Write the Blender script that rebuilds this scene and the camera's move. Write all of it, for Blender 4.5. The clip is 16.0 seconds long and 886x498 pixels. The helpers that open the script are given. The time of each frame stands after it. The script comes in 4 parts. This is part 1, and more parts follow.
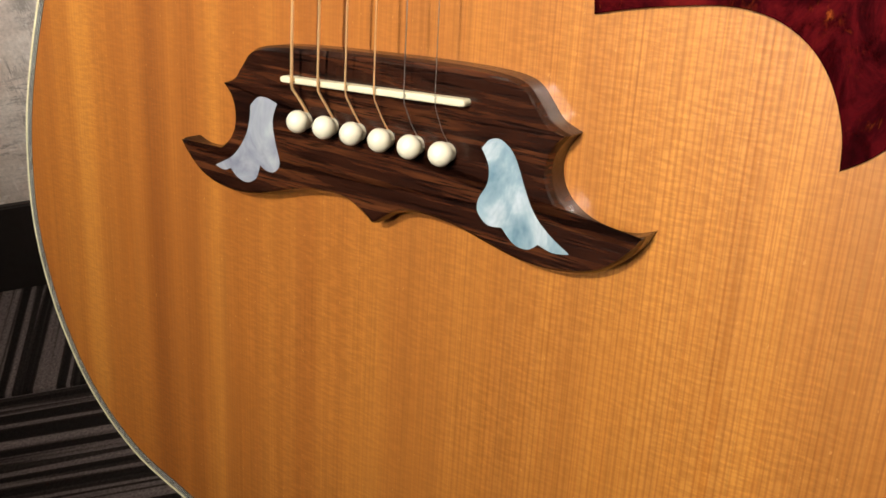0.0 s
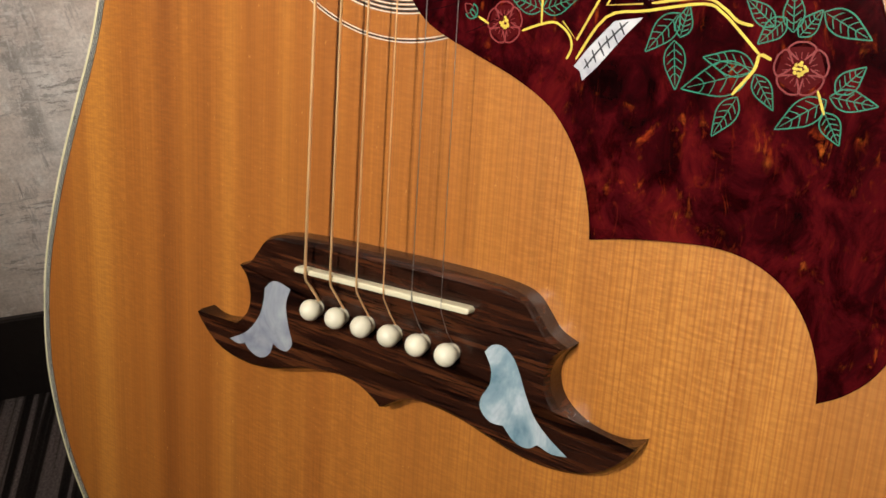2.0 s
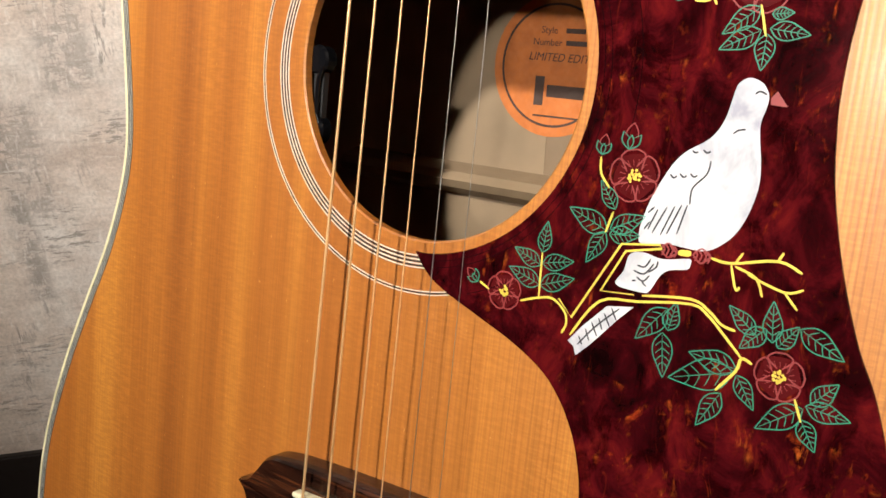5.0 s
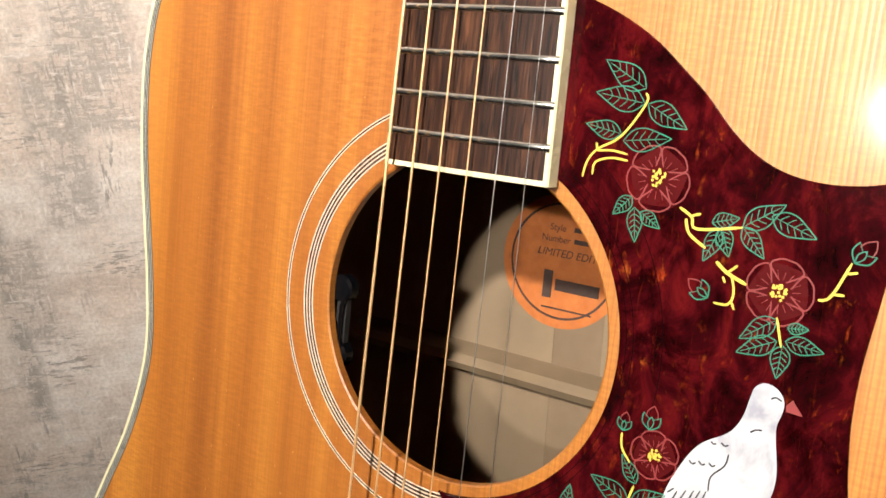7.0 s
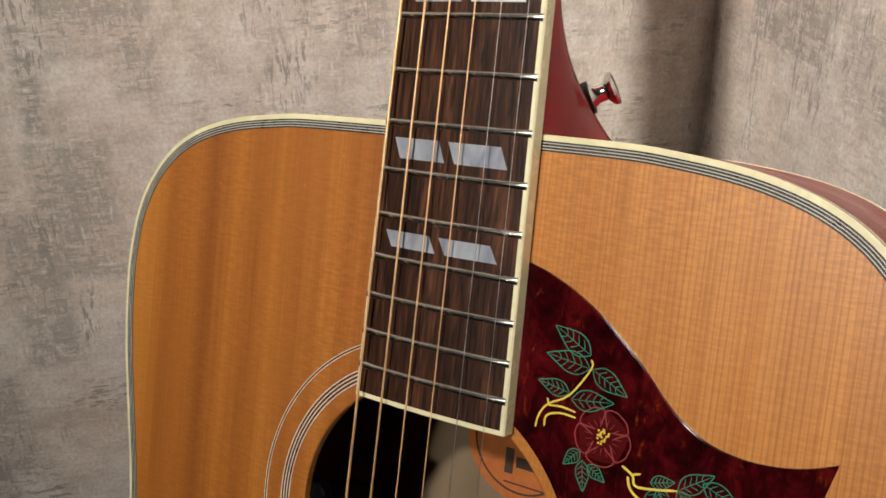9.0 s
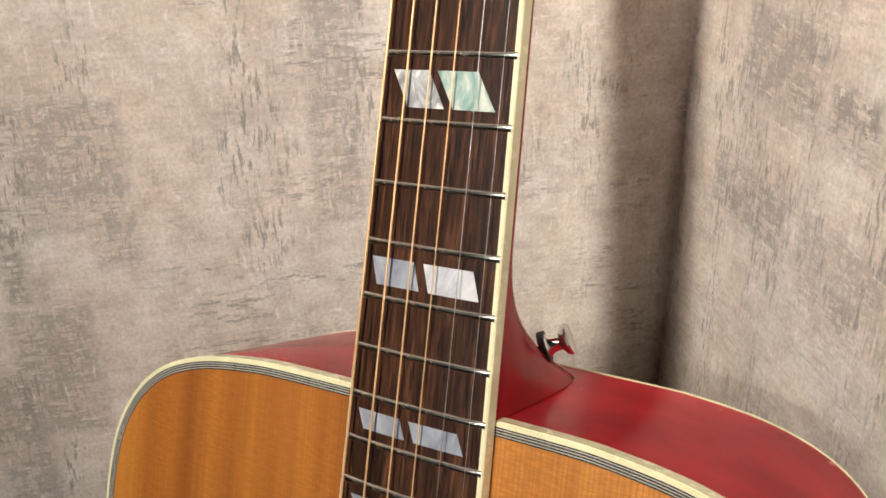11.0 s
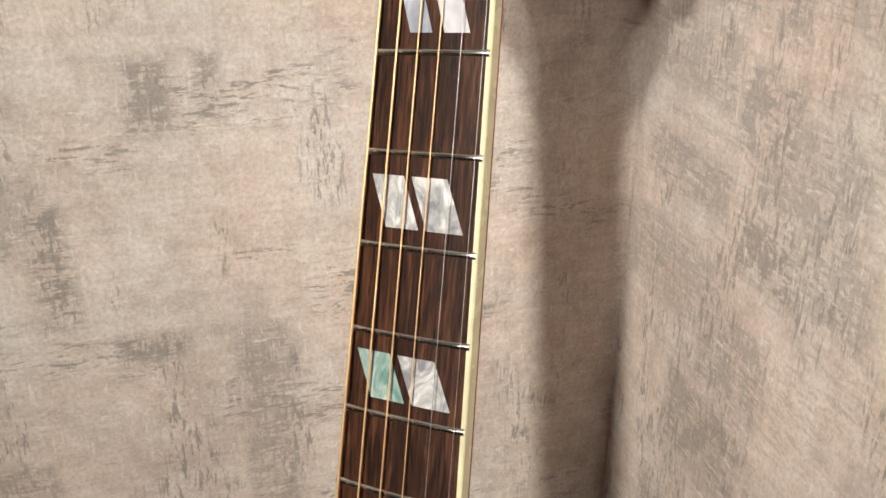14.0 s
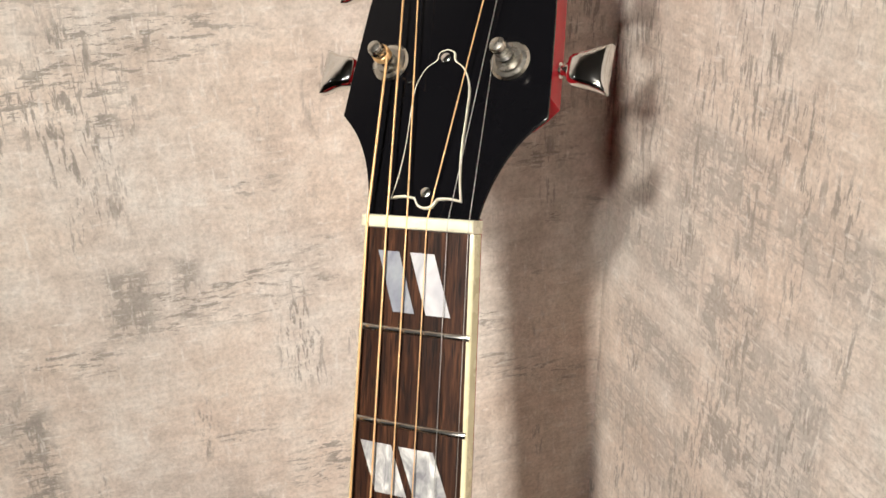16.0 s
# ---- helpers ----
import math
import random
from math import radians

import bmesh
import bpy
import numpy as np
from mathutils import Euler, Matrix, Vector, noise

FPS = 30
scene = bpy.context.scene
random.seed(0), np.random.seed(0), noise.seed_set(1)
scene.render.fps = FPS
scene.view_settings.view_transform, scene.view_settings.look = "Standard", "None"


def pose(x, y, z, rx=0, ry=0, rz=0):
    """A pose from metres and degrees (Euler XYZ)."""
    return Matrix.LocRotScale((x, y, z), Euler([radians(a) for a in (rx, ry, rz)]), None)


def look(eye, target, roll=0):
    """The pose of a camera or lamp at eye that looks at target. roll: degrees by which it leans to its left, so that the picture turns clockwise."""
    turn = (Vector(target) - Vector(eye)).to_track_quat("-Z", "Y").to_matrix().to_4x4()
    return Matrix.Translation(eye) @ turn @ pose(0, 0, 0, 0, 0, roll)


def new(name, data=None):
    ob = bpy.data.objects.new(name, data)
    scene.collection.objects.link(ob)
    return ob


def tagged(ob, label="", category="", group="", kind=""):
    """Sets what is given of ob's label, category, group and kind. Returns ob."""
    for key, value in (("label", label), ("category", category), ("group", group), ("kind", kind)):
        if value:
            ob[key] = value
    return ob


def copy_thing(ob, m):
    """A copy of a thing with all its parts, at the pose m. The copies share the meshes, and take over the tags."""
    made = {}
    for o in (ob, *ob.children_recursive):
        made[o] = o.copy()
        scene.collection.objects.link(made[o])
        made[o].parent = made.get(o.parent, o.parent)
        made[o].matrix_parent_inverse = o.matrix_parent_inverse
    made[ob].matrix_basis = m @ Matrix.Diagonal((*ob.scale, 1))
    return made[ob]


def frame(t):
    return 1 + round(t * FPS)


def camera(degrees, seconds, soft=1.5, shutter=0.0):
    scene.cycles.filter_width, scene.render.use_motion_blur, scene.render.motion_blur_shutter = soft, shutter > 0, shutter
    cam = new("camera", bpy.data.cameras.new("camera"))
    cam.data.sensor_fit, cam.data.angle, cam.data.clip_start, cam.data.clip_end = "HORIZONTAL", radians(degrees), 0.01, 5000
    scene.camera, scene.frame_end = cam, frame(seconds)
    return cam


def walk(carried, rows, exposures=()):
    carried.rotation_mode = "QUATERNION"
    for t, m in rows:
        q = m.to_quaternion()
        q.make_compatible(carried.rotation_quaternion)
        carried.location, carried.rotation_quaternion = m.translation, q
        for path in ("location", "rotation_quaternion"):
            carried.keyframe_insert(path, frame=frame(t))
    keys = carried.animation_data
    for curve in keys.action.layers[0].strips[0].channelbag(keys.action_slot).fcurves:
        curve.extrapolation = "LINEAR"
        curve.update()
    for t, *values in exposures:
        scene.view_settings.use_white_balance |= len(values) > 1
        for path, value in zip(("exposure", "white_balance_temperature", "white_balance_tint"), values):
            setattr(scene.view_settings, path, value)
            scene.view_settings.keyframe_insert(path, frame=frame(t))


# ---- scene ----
cam = camera(50.3, 16.0, soft=1.6)
PATH = [
    (0.0, 0.1673, -0.1873, 0.4781, 50.14, 4.51, 35.43),
    (0.5, 0.1662, -0.1846, 0.4892, 51.18, 4.61, 35.34),
    (1.0, 0.1650, -0.1811, 0.4980, 52.22, 4.62, 35.48),
    (1.5, 0.1635, -0.1784, 0.5078, 52.96, 4.45, 35.51),
    (2.0, 0.1606, -0.1789, 0.5217, 53.74, 4.06, 35.16),
    (2.5, 0.1560, -0.1809, 0.5348, 54.80, 3.26, 34.99),
    (3.0, 0.1560, -0.1809, 0.5407, 55.95, 2.57, 35.17),
    (3.2, 0.1567, -0.1786, 0.5419, 56.40, 2.50, 35.32),
    (5.5, 0.1482, -0.1673, 0.5827, 59.74, 1.74, 35.72),
    (6.0, 0.1431, -0.1635, 0.5973, 59.86, 1.62, 35.43),
    (6.5, 0.1343, -0.1550, 0.6141, 60.03, 1.19, 35.16),
    (7.0, 0.1270, -0.1545, 0.6377, 60.71, 1.07, 34.68),
    (7.5, 0.1268, -0.1552, 0.6612, 61.76, 1.21, 33.96),
    (8.0, 0.1260, -0.1521, 0.6769, 62.22, 1.02, 33.53),
    (8.5, 0.1255, -0.1498, 0.6928, 62.43, 0.85, 33.21),
    (9.0, 0.1258, -0.1460, 0.7097, 62.75, 0.54, 33.10),
    (9.2, 0.1249, -0.1420, 0.7204, 62.76, 0.36, 32.96),
    (11.3, 0.1226, -0.1176, 0.8104, 63.84, 0.74, 32.36),
    (11.5, 0.1229, -0.1163, 0.8210, 63.94, 0.67, 32.30),
    (12.0, 0.1157, -0.1022, 0.8535, 63.98, 0.52, 32.05),
    (12.5, 0.1144, -0.0898, 0.8890, 64.13, 0.15, 31.39),
    (13.0, 0.1088, -0.0808, 0.9239, 64.34, -0.27, 30.89),
    (13.5, 0.1040, -0.0667, 0.9597, 64.09, 0.21, 29.65),
    (14.0, 0.0919, -0.0595, 0.9849, 63.86, 0.18, 28.49),
    (14.5, 0.0851, -0.0534, 1.0113, 63.98, 0.45, 27.34),
    (15.0, 0.0795, -0.0533, 1.0338, 63.77, 0.74, 26.67),
    (15.5, 0.0744, -0.0476, 1.0543, 64.10, 0.72, 25.68),
    (16.0, 0.0763, -0.0430, 1.0752, 64.70, 0.83, 25.62),
]
EXPOSURE = [(0.0, 0.91), (0.5, 0.92), (1.0, 0.88), (1.5, 0.63), (2.0, 0.37), (3.0, 0.35), (5.5, 0.77), (6.5, 0.9), (7.0, 0.64),
            (7.5, 0.2), (8.0, -0.32), (8.5, -0.6), (9.2, -0.77), (11.3, -0.53), (12.5, -0.63), (13.5, -0.9), (15.0, -0.98), (16.0, -0.86)]
walk(cam, [(t, pose(x, y, z, rx, ry, rz)) for t, x, y, z, rx, ry, rz in PATH], EXPOSURE)

# ---- light: a shop's ceiling lamps over a dim warm room ----
world = bpy.data.worlds.new("world")
scene.world = world
world.use_nodes = True
world.node_tree.nodes["Background"].inputs["Color"].default_value = (1.0, 0.86, 0.70, 1)
world.node_tree.nodes["Background"].inputs["Strength"].default_value = 0.004
CEILING = 2.6
LAMPS = [  # x, y, watts, disc size, spread in degrees, the height it is aimed at
    (0.27, -3.20, 5.6, 0.24, 27, 1.08),
    (0.14, -1.95, 12.0, 0.19, 37, 1.06),
    (-0.93, -4.60, 0.8, 0.30, 27, 1.03),
    (-2.70, -2.60, 1, 0.20, 120, 0.60),
]
LAMP_COLOUR = (1.0, 0.94, 0.85)


def lamp(x, y, watts, size, spread, aim):
    data = bpy.data.lights.new("ceiling_lamp_light", "AREA")
    data.shape, data.size, data.energy, data.color, data.spread = "DISK", size, watts, LAMP_COLOUR, radians(spread)
    ob = new("ceiling_lamp_light", data)
    ob.matrix_world = look((x, y, CEILING - 0.03), (0, 0.15, aim))
    return ob


# ---- materials ----
class Nodes:
    """A small wrapper round one node material."""

    def __init__(self, name, rough=0.5, metal=0.0, spec=0.5, coat=0.0, coat_rough=0.05):
        self.mat = bpy.data.materials.new(name)
        self.mat.use_nodes = True
        self.t = self.mat.node_tree
        self.b = self.t.nodes["Principled BSDF"]
        self.b.inputs["Roughness"].default_value = rough
        self.b.inputs["Metallic"].default_value = metal
        self.b.inputs["Specular IOR Level"].default_value = spec
        self.b.inputs["Coat Weight"].default_value = coat
        self.b.inputs["Coat Roughness"].default_value = coat_rough

    def node(self, kind, **sets):
        n = self.t.nodes.new(kind)
        for key, value in sets.items():
            n.inputs[key.replace("_", " ")].default_value = value
        return n

    def link(self, a, b):
        self.t.links.new(a, b)

    def coords(self, scale=(1, 1, 1), turn=(0, 0, 0)):
        c = self.t.nodes.new("ShaderNodeTexCoord")
        m = self.t.nodes.new("ShaderNodeMapping")
        m.inputs["Scale"].default_value = scale
        m.inputs["Rotation"].default_value = turn
        self.link(c.outputs["Object"], m.inputs["Vector"])
        return m.outputs["Vector"]

    def noise(self, scale, stretch=(1, 1, 1), detail=4.0, rough=0.55, warp=0.0, turn=(0, 0, 0)):
        n = self.node("ShaderNodeTexNoise", Scale=scale, Detail=detail, Roughness=rough, Distortion=warp)
        self.link(self.coords(stretch, turn), n.inputs["Vector"])
        return n.outputs["Fac"]

    def ramp(self, fac, *stops):
        r = self.t.nodes.new("ShaderNodeValToRGB")
        e = r.color_ramp.elements
        while len(e) < len(stops):
            e.new(0.5)
        for i, (p, c) in enumerate(stops):
            e[i].position = p
            e[i].color = (*c, 1) if not isinstance(c, (int, float)) else (c, c, c, 1)
        self.link(fac, r.inputs["Fac"])
        return r.outputs["Color"]

    def mix(self, fac, a, b, how="MIX"):
        m = self.t.nodes.new("ShaderNodeMix")
        m.data_type, m.blend_type = "RGBA", how
        for slot, v in ((0, fac), (6, a), (7, b)):
            if isinstance(v, (int, float)):
                m.inputs[slot].default_value = v if slot == 0 else (v, v, v, 1)
            elif isinstance(v, tuple):
                m.inputs[slot].default_value = (*v, 1)
            else:
                self.link(v, m.inputs[slot])
        return m.outputs[2]

    def math(self, how, a, b=0.0):
        m = self.t.nodes.new("ShaderNodeMath")
        m.operation = how
        for slot, v in ((0, a), (1, b)):
            if isinstance(v, (int, float)):
                m.inputs[slot].default_value = v
            else:
                self.link(v, m.inputs[slot])
        return m.outputs[0]

    def colour(self, v):
        if isinstance(v, tuple):
            self.b.inputs["Base Color"].default_value = (*v, 1)
        else:
            self.link(v, self.b.inputs["Base Color"])
        return self

    def rough(self, v):
        self.link(v, self.b.inputs["Roughness"])
        return self

    def bump(self, height, strength=0.3, distance=0.001, coat=False):
        n = self.t.nodes.new("ShaderNodeBump")
        n.inputs["Strength"].default_value, n.inputs["Distance"].default_value = strength, distance
        self.link(height, n.inputs["Height"])
        self.link(n.outputs["Normal"], self.b.inputs["Normal"])
        return self


def spruce():
    """Aged spruce under gloss lacquer: growth lines that stand out on the wide-grained half, soft stripes, silk across the grain."""
    m = Nodes("spruce", rough=0.38, spec=1.0, coat=0.42, coat_rough=0.10)
    m.b.inputs["Coat IOR"].default_value = 1.65
    wave = m.node("ShaderNodeTexWave", Scale=1.0, Distortion=5.5, Detail=3.0, Detail_Scale=0.8, Detail_Roughness=0.6)
    wave.wave_type, wave.bands_direction, wave.wave_profile = "BANDS", "X", "SIN"
    m.link(m.coords((165, 1, 1.2)), wave.inputs["Vector"])
    lines = m.noise(1.0, (900, 5, 2.2), detail=2, rough=0.5)
    fine = m.noise(1.0, (1800, 40, 16), detail=3)
    band = m.noise(1.0, (46, 3, 0.4), detail=4, rough=0.62)
    broad = m.noise(1.0, (15, 3, 0.5), detail=2)
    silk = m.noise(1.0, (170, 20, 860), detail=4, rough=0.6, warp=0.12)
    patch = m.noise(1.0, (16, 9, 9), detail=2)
    c = m.ramp(m.mix(0.5, band, broad), (0.38, (0.222, 0.055, 0.0064)), (0.49, (0.345, 0.103, 0.0128)), (0.60, (0.470, 0.170, 0.024)))
    grain = m.mix(0.75, m.ramp(wave.outputs["Fac"], (0.0, (0.80, 0.66, 0.50)), (0.40, (1.0, 1.0, 1.0))), m.ramp(lines, (0.34, (0.84, 0.72, 0.56)), (0.50, (1.0, 1.0, 1.0))), "MULTIPLY")
    xyz = m.t.nodes.new("ShaderNodeSeparateXYZ")
    m.link(m.coords((6, 6, 6)), xyz.inputs[0])
    wide = m.ramp(m.math("ADD", xyz.outputs[0], 0.40), (0.20, 0.15), (0.95, 0.85))
    c = m.mix(m.math("MULTIPLY", wide, 0.55), c, (0.62, 0.258, 0.037))   # the wide-grained half is paler: its chatoyance is put into the colour
    c = m.mix(wide, c, m.mix(1.0, c, grain, "MULTIPLY"))
    c = m.mix(0.5, c, m.ramp(fine, (0.3, 0.62), (0.6, 1.0)), "MULTIPLY")
    # silk figure, with its sheen and dimmer ripples painted into the colour
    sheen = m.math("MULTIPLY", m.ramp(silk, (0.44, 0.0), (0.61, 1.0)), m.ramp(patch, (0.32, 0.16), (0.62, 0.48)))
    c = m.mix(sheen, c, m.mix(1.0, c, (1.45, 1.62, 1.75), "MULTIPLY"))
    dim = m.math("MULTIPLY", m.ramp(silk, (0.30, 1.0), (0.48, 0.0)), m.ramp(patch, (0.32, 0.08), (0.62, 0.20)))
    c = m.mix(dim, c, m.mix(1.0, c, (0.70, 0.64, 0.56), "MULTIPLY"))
    fleck = m.ramp(m.noise(1.0, (700, 200, 420), detail=2, rough=0.5), (0.69, 0.0), (0.74, 0.55))   # tiny bright pores
    c = m.mix(fleck, c, (0.62, 0.29, 0.075))
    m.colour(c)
    m.rough(m.ramp(m.mix(0.5, silk, lines), (0.3, 0.34), (0.7, 0.46)))
    m.bump(m.mix(0.4, wave.outputs["Fac"], silk), 0.10, 0.0004)
    return m.mat


def rosewood(name, axis, dark=(0.020, 0.007, 0.004), mid=(0.070, 0.022, 0.010), light=(0.15, 0.055, 0.022), rough=0.30, pores=True):
    m = Nodes(name, rough=rough, spec=0.4 if axis == "x" else 0.22, coat=0.15 if axis == "x" else 0.0, coat_rough=0.12)
    along = {"x": (9, 30, 150), "z": (260, 90, 20)}[axis]
    pore = {"x": (60, 500, 1400), "z": (1000, 600, 75)}[axis]
    turn = (0, radians(14), 0) if axis == "x" else (0, 0, 0)
    n1 = m.noise(1.0, along, detail=6, rough=0.65, warp=0.9, turn=turn)
    n2 = m.noise(1.0, tuple(3.2 * a for a in along), detail=4, turn=turn)
    p = m.noise(1.0, pore, detail=2, turn=turn)
    c = m.ramp(m.mix(0.35, n1, n2), (0.36, dark), (0.50, mid), (0.64, light))
    pm = m.ramp(p, (0.36, 0.28), (0.46, 1.0))
    m.colour(m.mix(1.0, c, pm, "MULTIPLY"))
    m.bump(pm, 0.25 if pores else 0.1, 0.0003)
    return m.mat


def plain(name, colour, rough=0.4, metal=0.0, coat=0.0, wear=0.06, scale=60.0, spec=0.5):
    m = Nodes(name, rough=rough, metal=metal, coat=coat, spec=spec)
    n = m.noise(scale, detail=4)
    lo = tuple(max(0.0, v * (1 - 2 * wear)) for v in colour)
    hi = tuple(min(1.0, v * (1 + wear)) for v in colour)
    m.colour(m.ramp(n, (0.35, lo), (0.65, hi)))
    m.rough(m.ramp(m.noise(scale * 2.3), (0.3, max(0.02, rough * 0.8)), (0.7, min(1.0, rough * 1.25))))
    return m.mat


def tortoise():
    """Celluloid tortoiseshell: blood red clouds over near-black, torn amber flames that trail in swirls."""
    m = Nodes("tortoiseshell", rough=0.10, spec=0.12)
    n = m.noise(1.0, (70, 70, 48), detail=7, rough=0.66, warp=1.1, turn=(0, radians(25), 0))
    base = m.ramp(n, (0.34, (0.0070, 0.0009, 0.0012)), (0.47, (0.026, 0.0014, 0.0026)), (0.58, (0.062, 0.0030, 0.0046)), (0.70, (0.105, 0.0062, 0.0064)))
    dark = m.ramp(m.noise(1.0, (150, 150, 90), detail=5, rough=0.7, warp=0.8), (0.36, 0.25), (0.52, 1.0))
    base = m.mix(0.8, base, dark, "MULTIPLY")
    fire = m.ramp(m.noise(1.0, (260, 120, 120), detail=6, rough=0.68, warp=0.7, turn=(0, radians(35), 0)), (0.55, 0.0), (0.71, 1.0))
    area = m.ramp(m.noise(1.0, (46, 46, 60), detail=4, rough=0.6, warp=0.5), (0.495, 0.0), (0.65, 1.0))
    glow = m.ramp(m.noise(240.0, detail=3), (0.36, (0.15, 0.012, 0.004)), (0.54, (0.34, 0.045, 0.009)), (0.68, (0.64, 0.155, 0.022)))
    wisp = m.ramp(m.noise(1.0, (330, 120, 60), detail=4, rough=0.6, warp=1.6, turn=(0, radians(-20), 0)), (0.62, 0.0), (0.78, 0.45))
    c = m.mix(wisp, base, (0.16, 0.015, 0.007))
    m.colour(m.mix(m.math("MULTIPLY", fire, area), c, glow))
    m.bump(n, 0.05, 0.0004)
    return m.mat


def pearl(name, a, b, c, scale=90.0, rough=0.12):
    m = Nodes(name, rough=rough, spec=0.7, coat=0.6, coat_rough=0.04)
    n = m.noise(1.0, (scale, scale * 0.6, scale * 0.55), detail=4, rough=0.6, warp=1.6)
    col = m.ramp(n, (0.33, a), (0.5, b), (0.68, c))
    m.colour(m.mix(0.3, col, m.ramp(m.noise(scale * 4, detail=3), (0.3, 0.75), (0.7, 1.0)), "MULTIPLY"))
    m.bump(n, 0.15, 0.0006)
    return m.mat


def plaster(name, blocks, lean, bias, flat):
    """Stone-look wall covering: pale ground, brushed strokes both ways and grey blocks with torn edges (s0, s1, z0, z1, weight)."""
    m = Nodes(name, rough=0.60, spec=0.35)
    across = m.noise(1.0, (70, 70, 300), detail=7, rough=0.72, warp=0.3, turn=(0, radians(lean), 0))
    upright = m.noise(1.0, (300, 300, 55), detail=7, rough=0.72, warp=0.3, turn=(0, radians(lean), 0))
    mid = m.noise(55.0, detail=6, rough=0.66)
    fine = m.noise(420.0, detail=5, rough=0.75)
    wob = m.node("ShaderNodeTexNoise", Scale=70.0, Detail=6.0, Roughness=0.7)
    m.link(m.coords(), wob.inputs["Vector"])
    push = m.t.nodes.new("ShaderNodeVectorMath")
    push.operation = "MULTIPLY_ADD"
    m.link(wob.outputs["Color"], push.inputs[0])
    push.inputs[1].default_value = (0.014, 0.014, 0.014)
    m.link(m.coords(), push.inputs[2])
    xyz = m.t.nodes.new("ShaderNodeSeparateXYZ")
    m.link(push.outputs[0], xyz.inputs[0])
    total = 0.0
    for s0, s1, z0, z1, weight in blocks:
        ds = m.math("SUBTRACT", m.math("ABSOLUTE", m.math("SUBTRACT", xyz.outputs[0], (s0 + s1) / 2 + 0.007)), (s1 - s0) / 2)
        dz = m.math("SUBTRACT", m.math("ABSOLUTE", m.math("SUBTRACT", xyz.outputs[2], (z0 + z1) / 2 + 0.007)), (z1 - z0) / 2)
        inside = m.ramp(m.math("MULTIPLY_ADD", m.math("MAXIMUM", ds, dz), -120.0), (0.0, 0.0), (1.0, 1.0))
        inside.node.inputs["Fac"].links[0].from_node.inputs[2].default_value = 0.5
        total = m.math("MAXIMUM", m.math("MULTIPLY", inside, weight), total)
    stroke_mask = m.math("MAXIMUM", across, m.math("MULTIPLY", upright, 0.97))
    flat_strokes = m.ramp(across, (0.53, 0.0), (0.55, 1.0))
    tall_strokes = m.ramp(upright, (0.53, 0.0), (0.55, 1.0))
    here_flat = m.ramp(m.noise(1.0, (9, 9, 22), detail=4, rough=0.6), (0.50 - bias, 0.0), (0.58 - bias, 1.0))
    here_tall = m.ramp(m.noise(1.0, (20, 20, 9), detail=4, rough=0.6), (0.50 - bias, 0.0), (0.58 - bias, 1.0))
    rub = m.ramp(m.math("ADD", m.math("MULTIPLY", mid, 0.45), m.math("MULTIPLY", stroke_mask, 0.55)), (0.485, 0.0), (0.520, 1.0))
    grey = m.math("MAXIMUM", m.math("MULTIPLY", m.math("MULTIPLY", flat_strokes, here_flat), flat), m.math("MULTIPLY", tall_strokes, here_tall))
    grey = m.math("MAXIMUM", grey, m.math("MULTIPLY", total, rub))
    ground = m.ramp(m.mix(0.45, mid, m.noise(7.0, detail=4)), (0.38, (0.545, 0.462, 0.402)), (0.50, (0.72, 0.632, 0.565)), (0.62, (0.83, 0.765, 0.705)))
    hue = m.ramp(m.noise(10.0, detail=4), (0.40, (1.0, 0.975, 0.94)), (0.60, (0.96, 0.99, 1.0)))
    ground = m.mix(1.0, ground, hue, "MULTIPLY")
    ground = m.mix(m.math("MULTIPLY", total, 0.20), ground, (0.38, 0.342, 0.308))
    c = m.mix(m.math("MULTIPLY", grey, 0.78), ground, (0.285, 0.256, 0.228))
    pale = m.ramp(m.math("MAXIMUM", m.noise(1.0, (55, 55, 250), detail=6, rough=0.72), m.noise(1.0, (270, 270, 50), detail=6, rough=0.72)), (0.57, 0.0), (0.66, 0.70))
    c = m.mix(pale, c, (0.86, 0.82, 0.77))
    trowel = m.mix(0.5, m.ramp(m.noise(1.0, (9, 9, 210), detail=5, rough=0.6), (0.38, 0.80), (0.56, 1.0)), m.ramp(m.noise(1.0, (130, 130, 9), detail=5, rough=0.6), (0.38, 0.84), (0.56, 1.0)), "MULTIPLY")
    c = m.mix(0.38, c, trowel, "MULTIPLY")
    c = m.mix(0.55, c, m.ramp(fine, (0.32, 0.50), (0.58, 1.0)), "MULTIPLY")
    m.colour(c)
    m.rough(m.ramp(mid, (0.3, 0.5), (0.7, 0.75)))
    m.bump(m.mix(0.6, stroke_mask, fine), 0.6, 0.0018)
    return m.mat


def carpet():
    m = Nodes("loop_carpet", rough=0.95, spec=0.1)
    n = m.noise(1.0, (1.5, 120, 1), detail=2, rough=0.5)
    loops = m.noise(520.0, detail=3, rough=0.7)
    line = m.ramp(n, (0.44, (0.016, 0.012, 0.011)), (0.52, (0.036, 0.028, 0.026)), (0.56, (0.150, 0.122, 0.116)), (0.68, (0.20, 0.165, 0.158)))
    m.colour(m.mix(0.8, line, m.ramp(loops, (0.3, 0.25), (0.65, 1.0)), "MULTIPLY"))
    m.bump(m.mix(0.5, loops, n), 0.9, 0.004)
    return m.mat


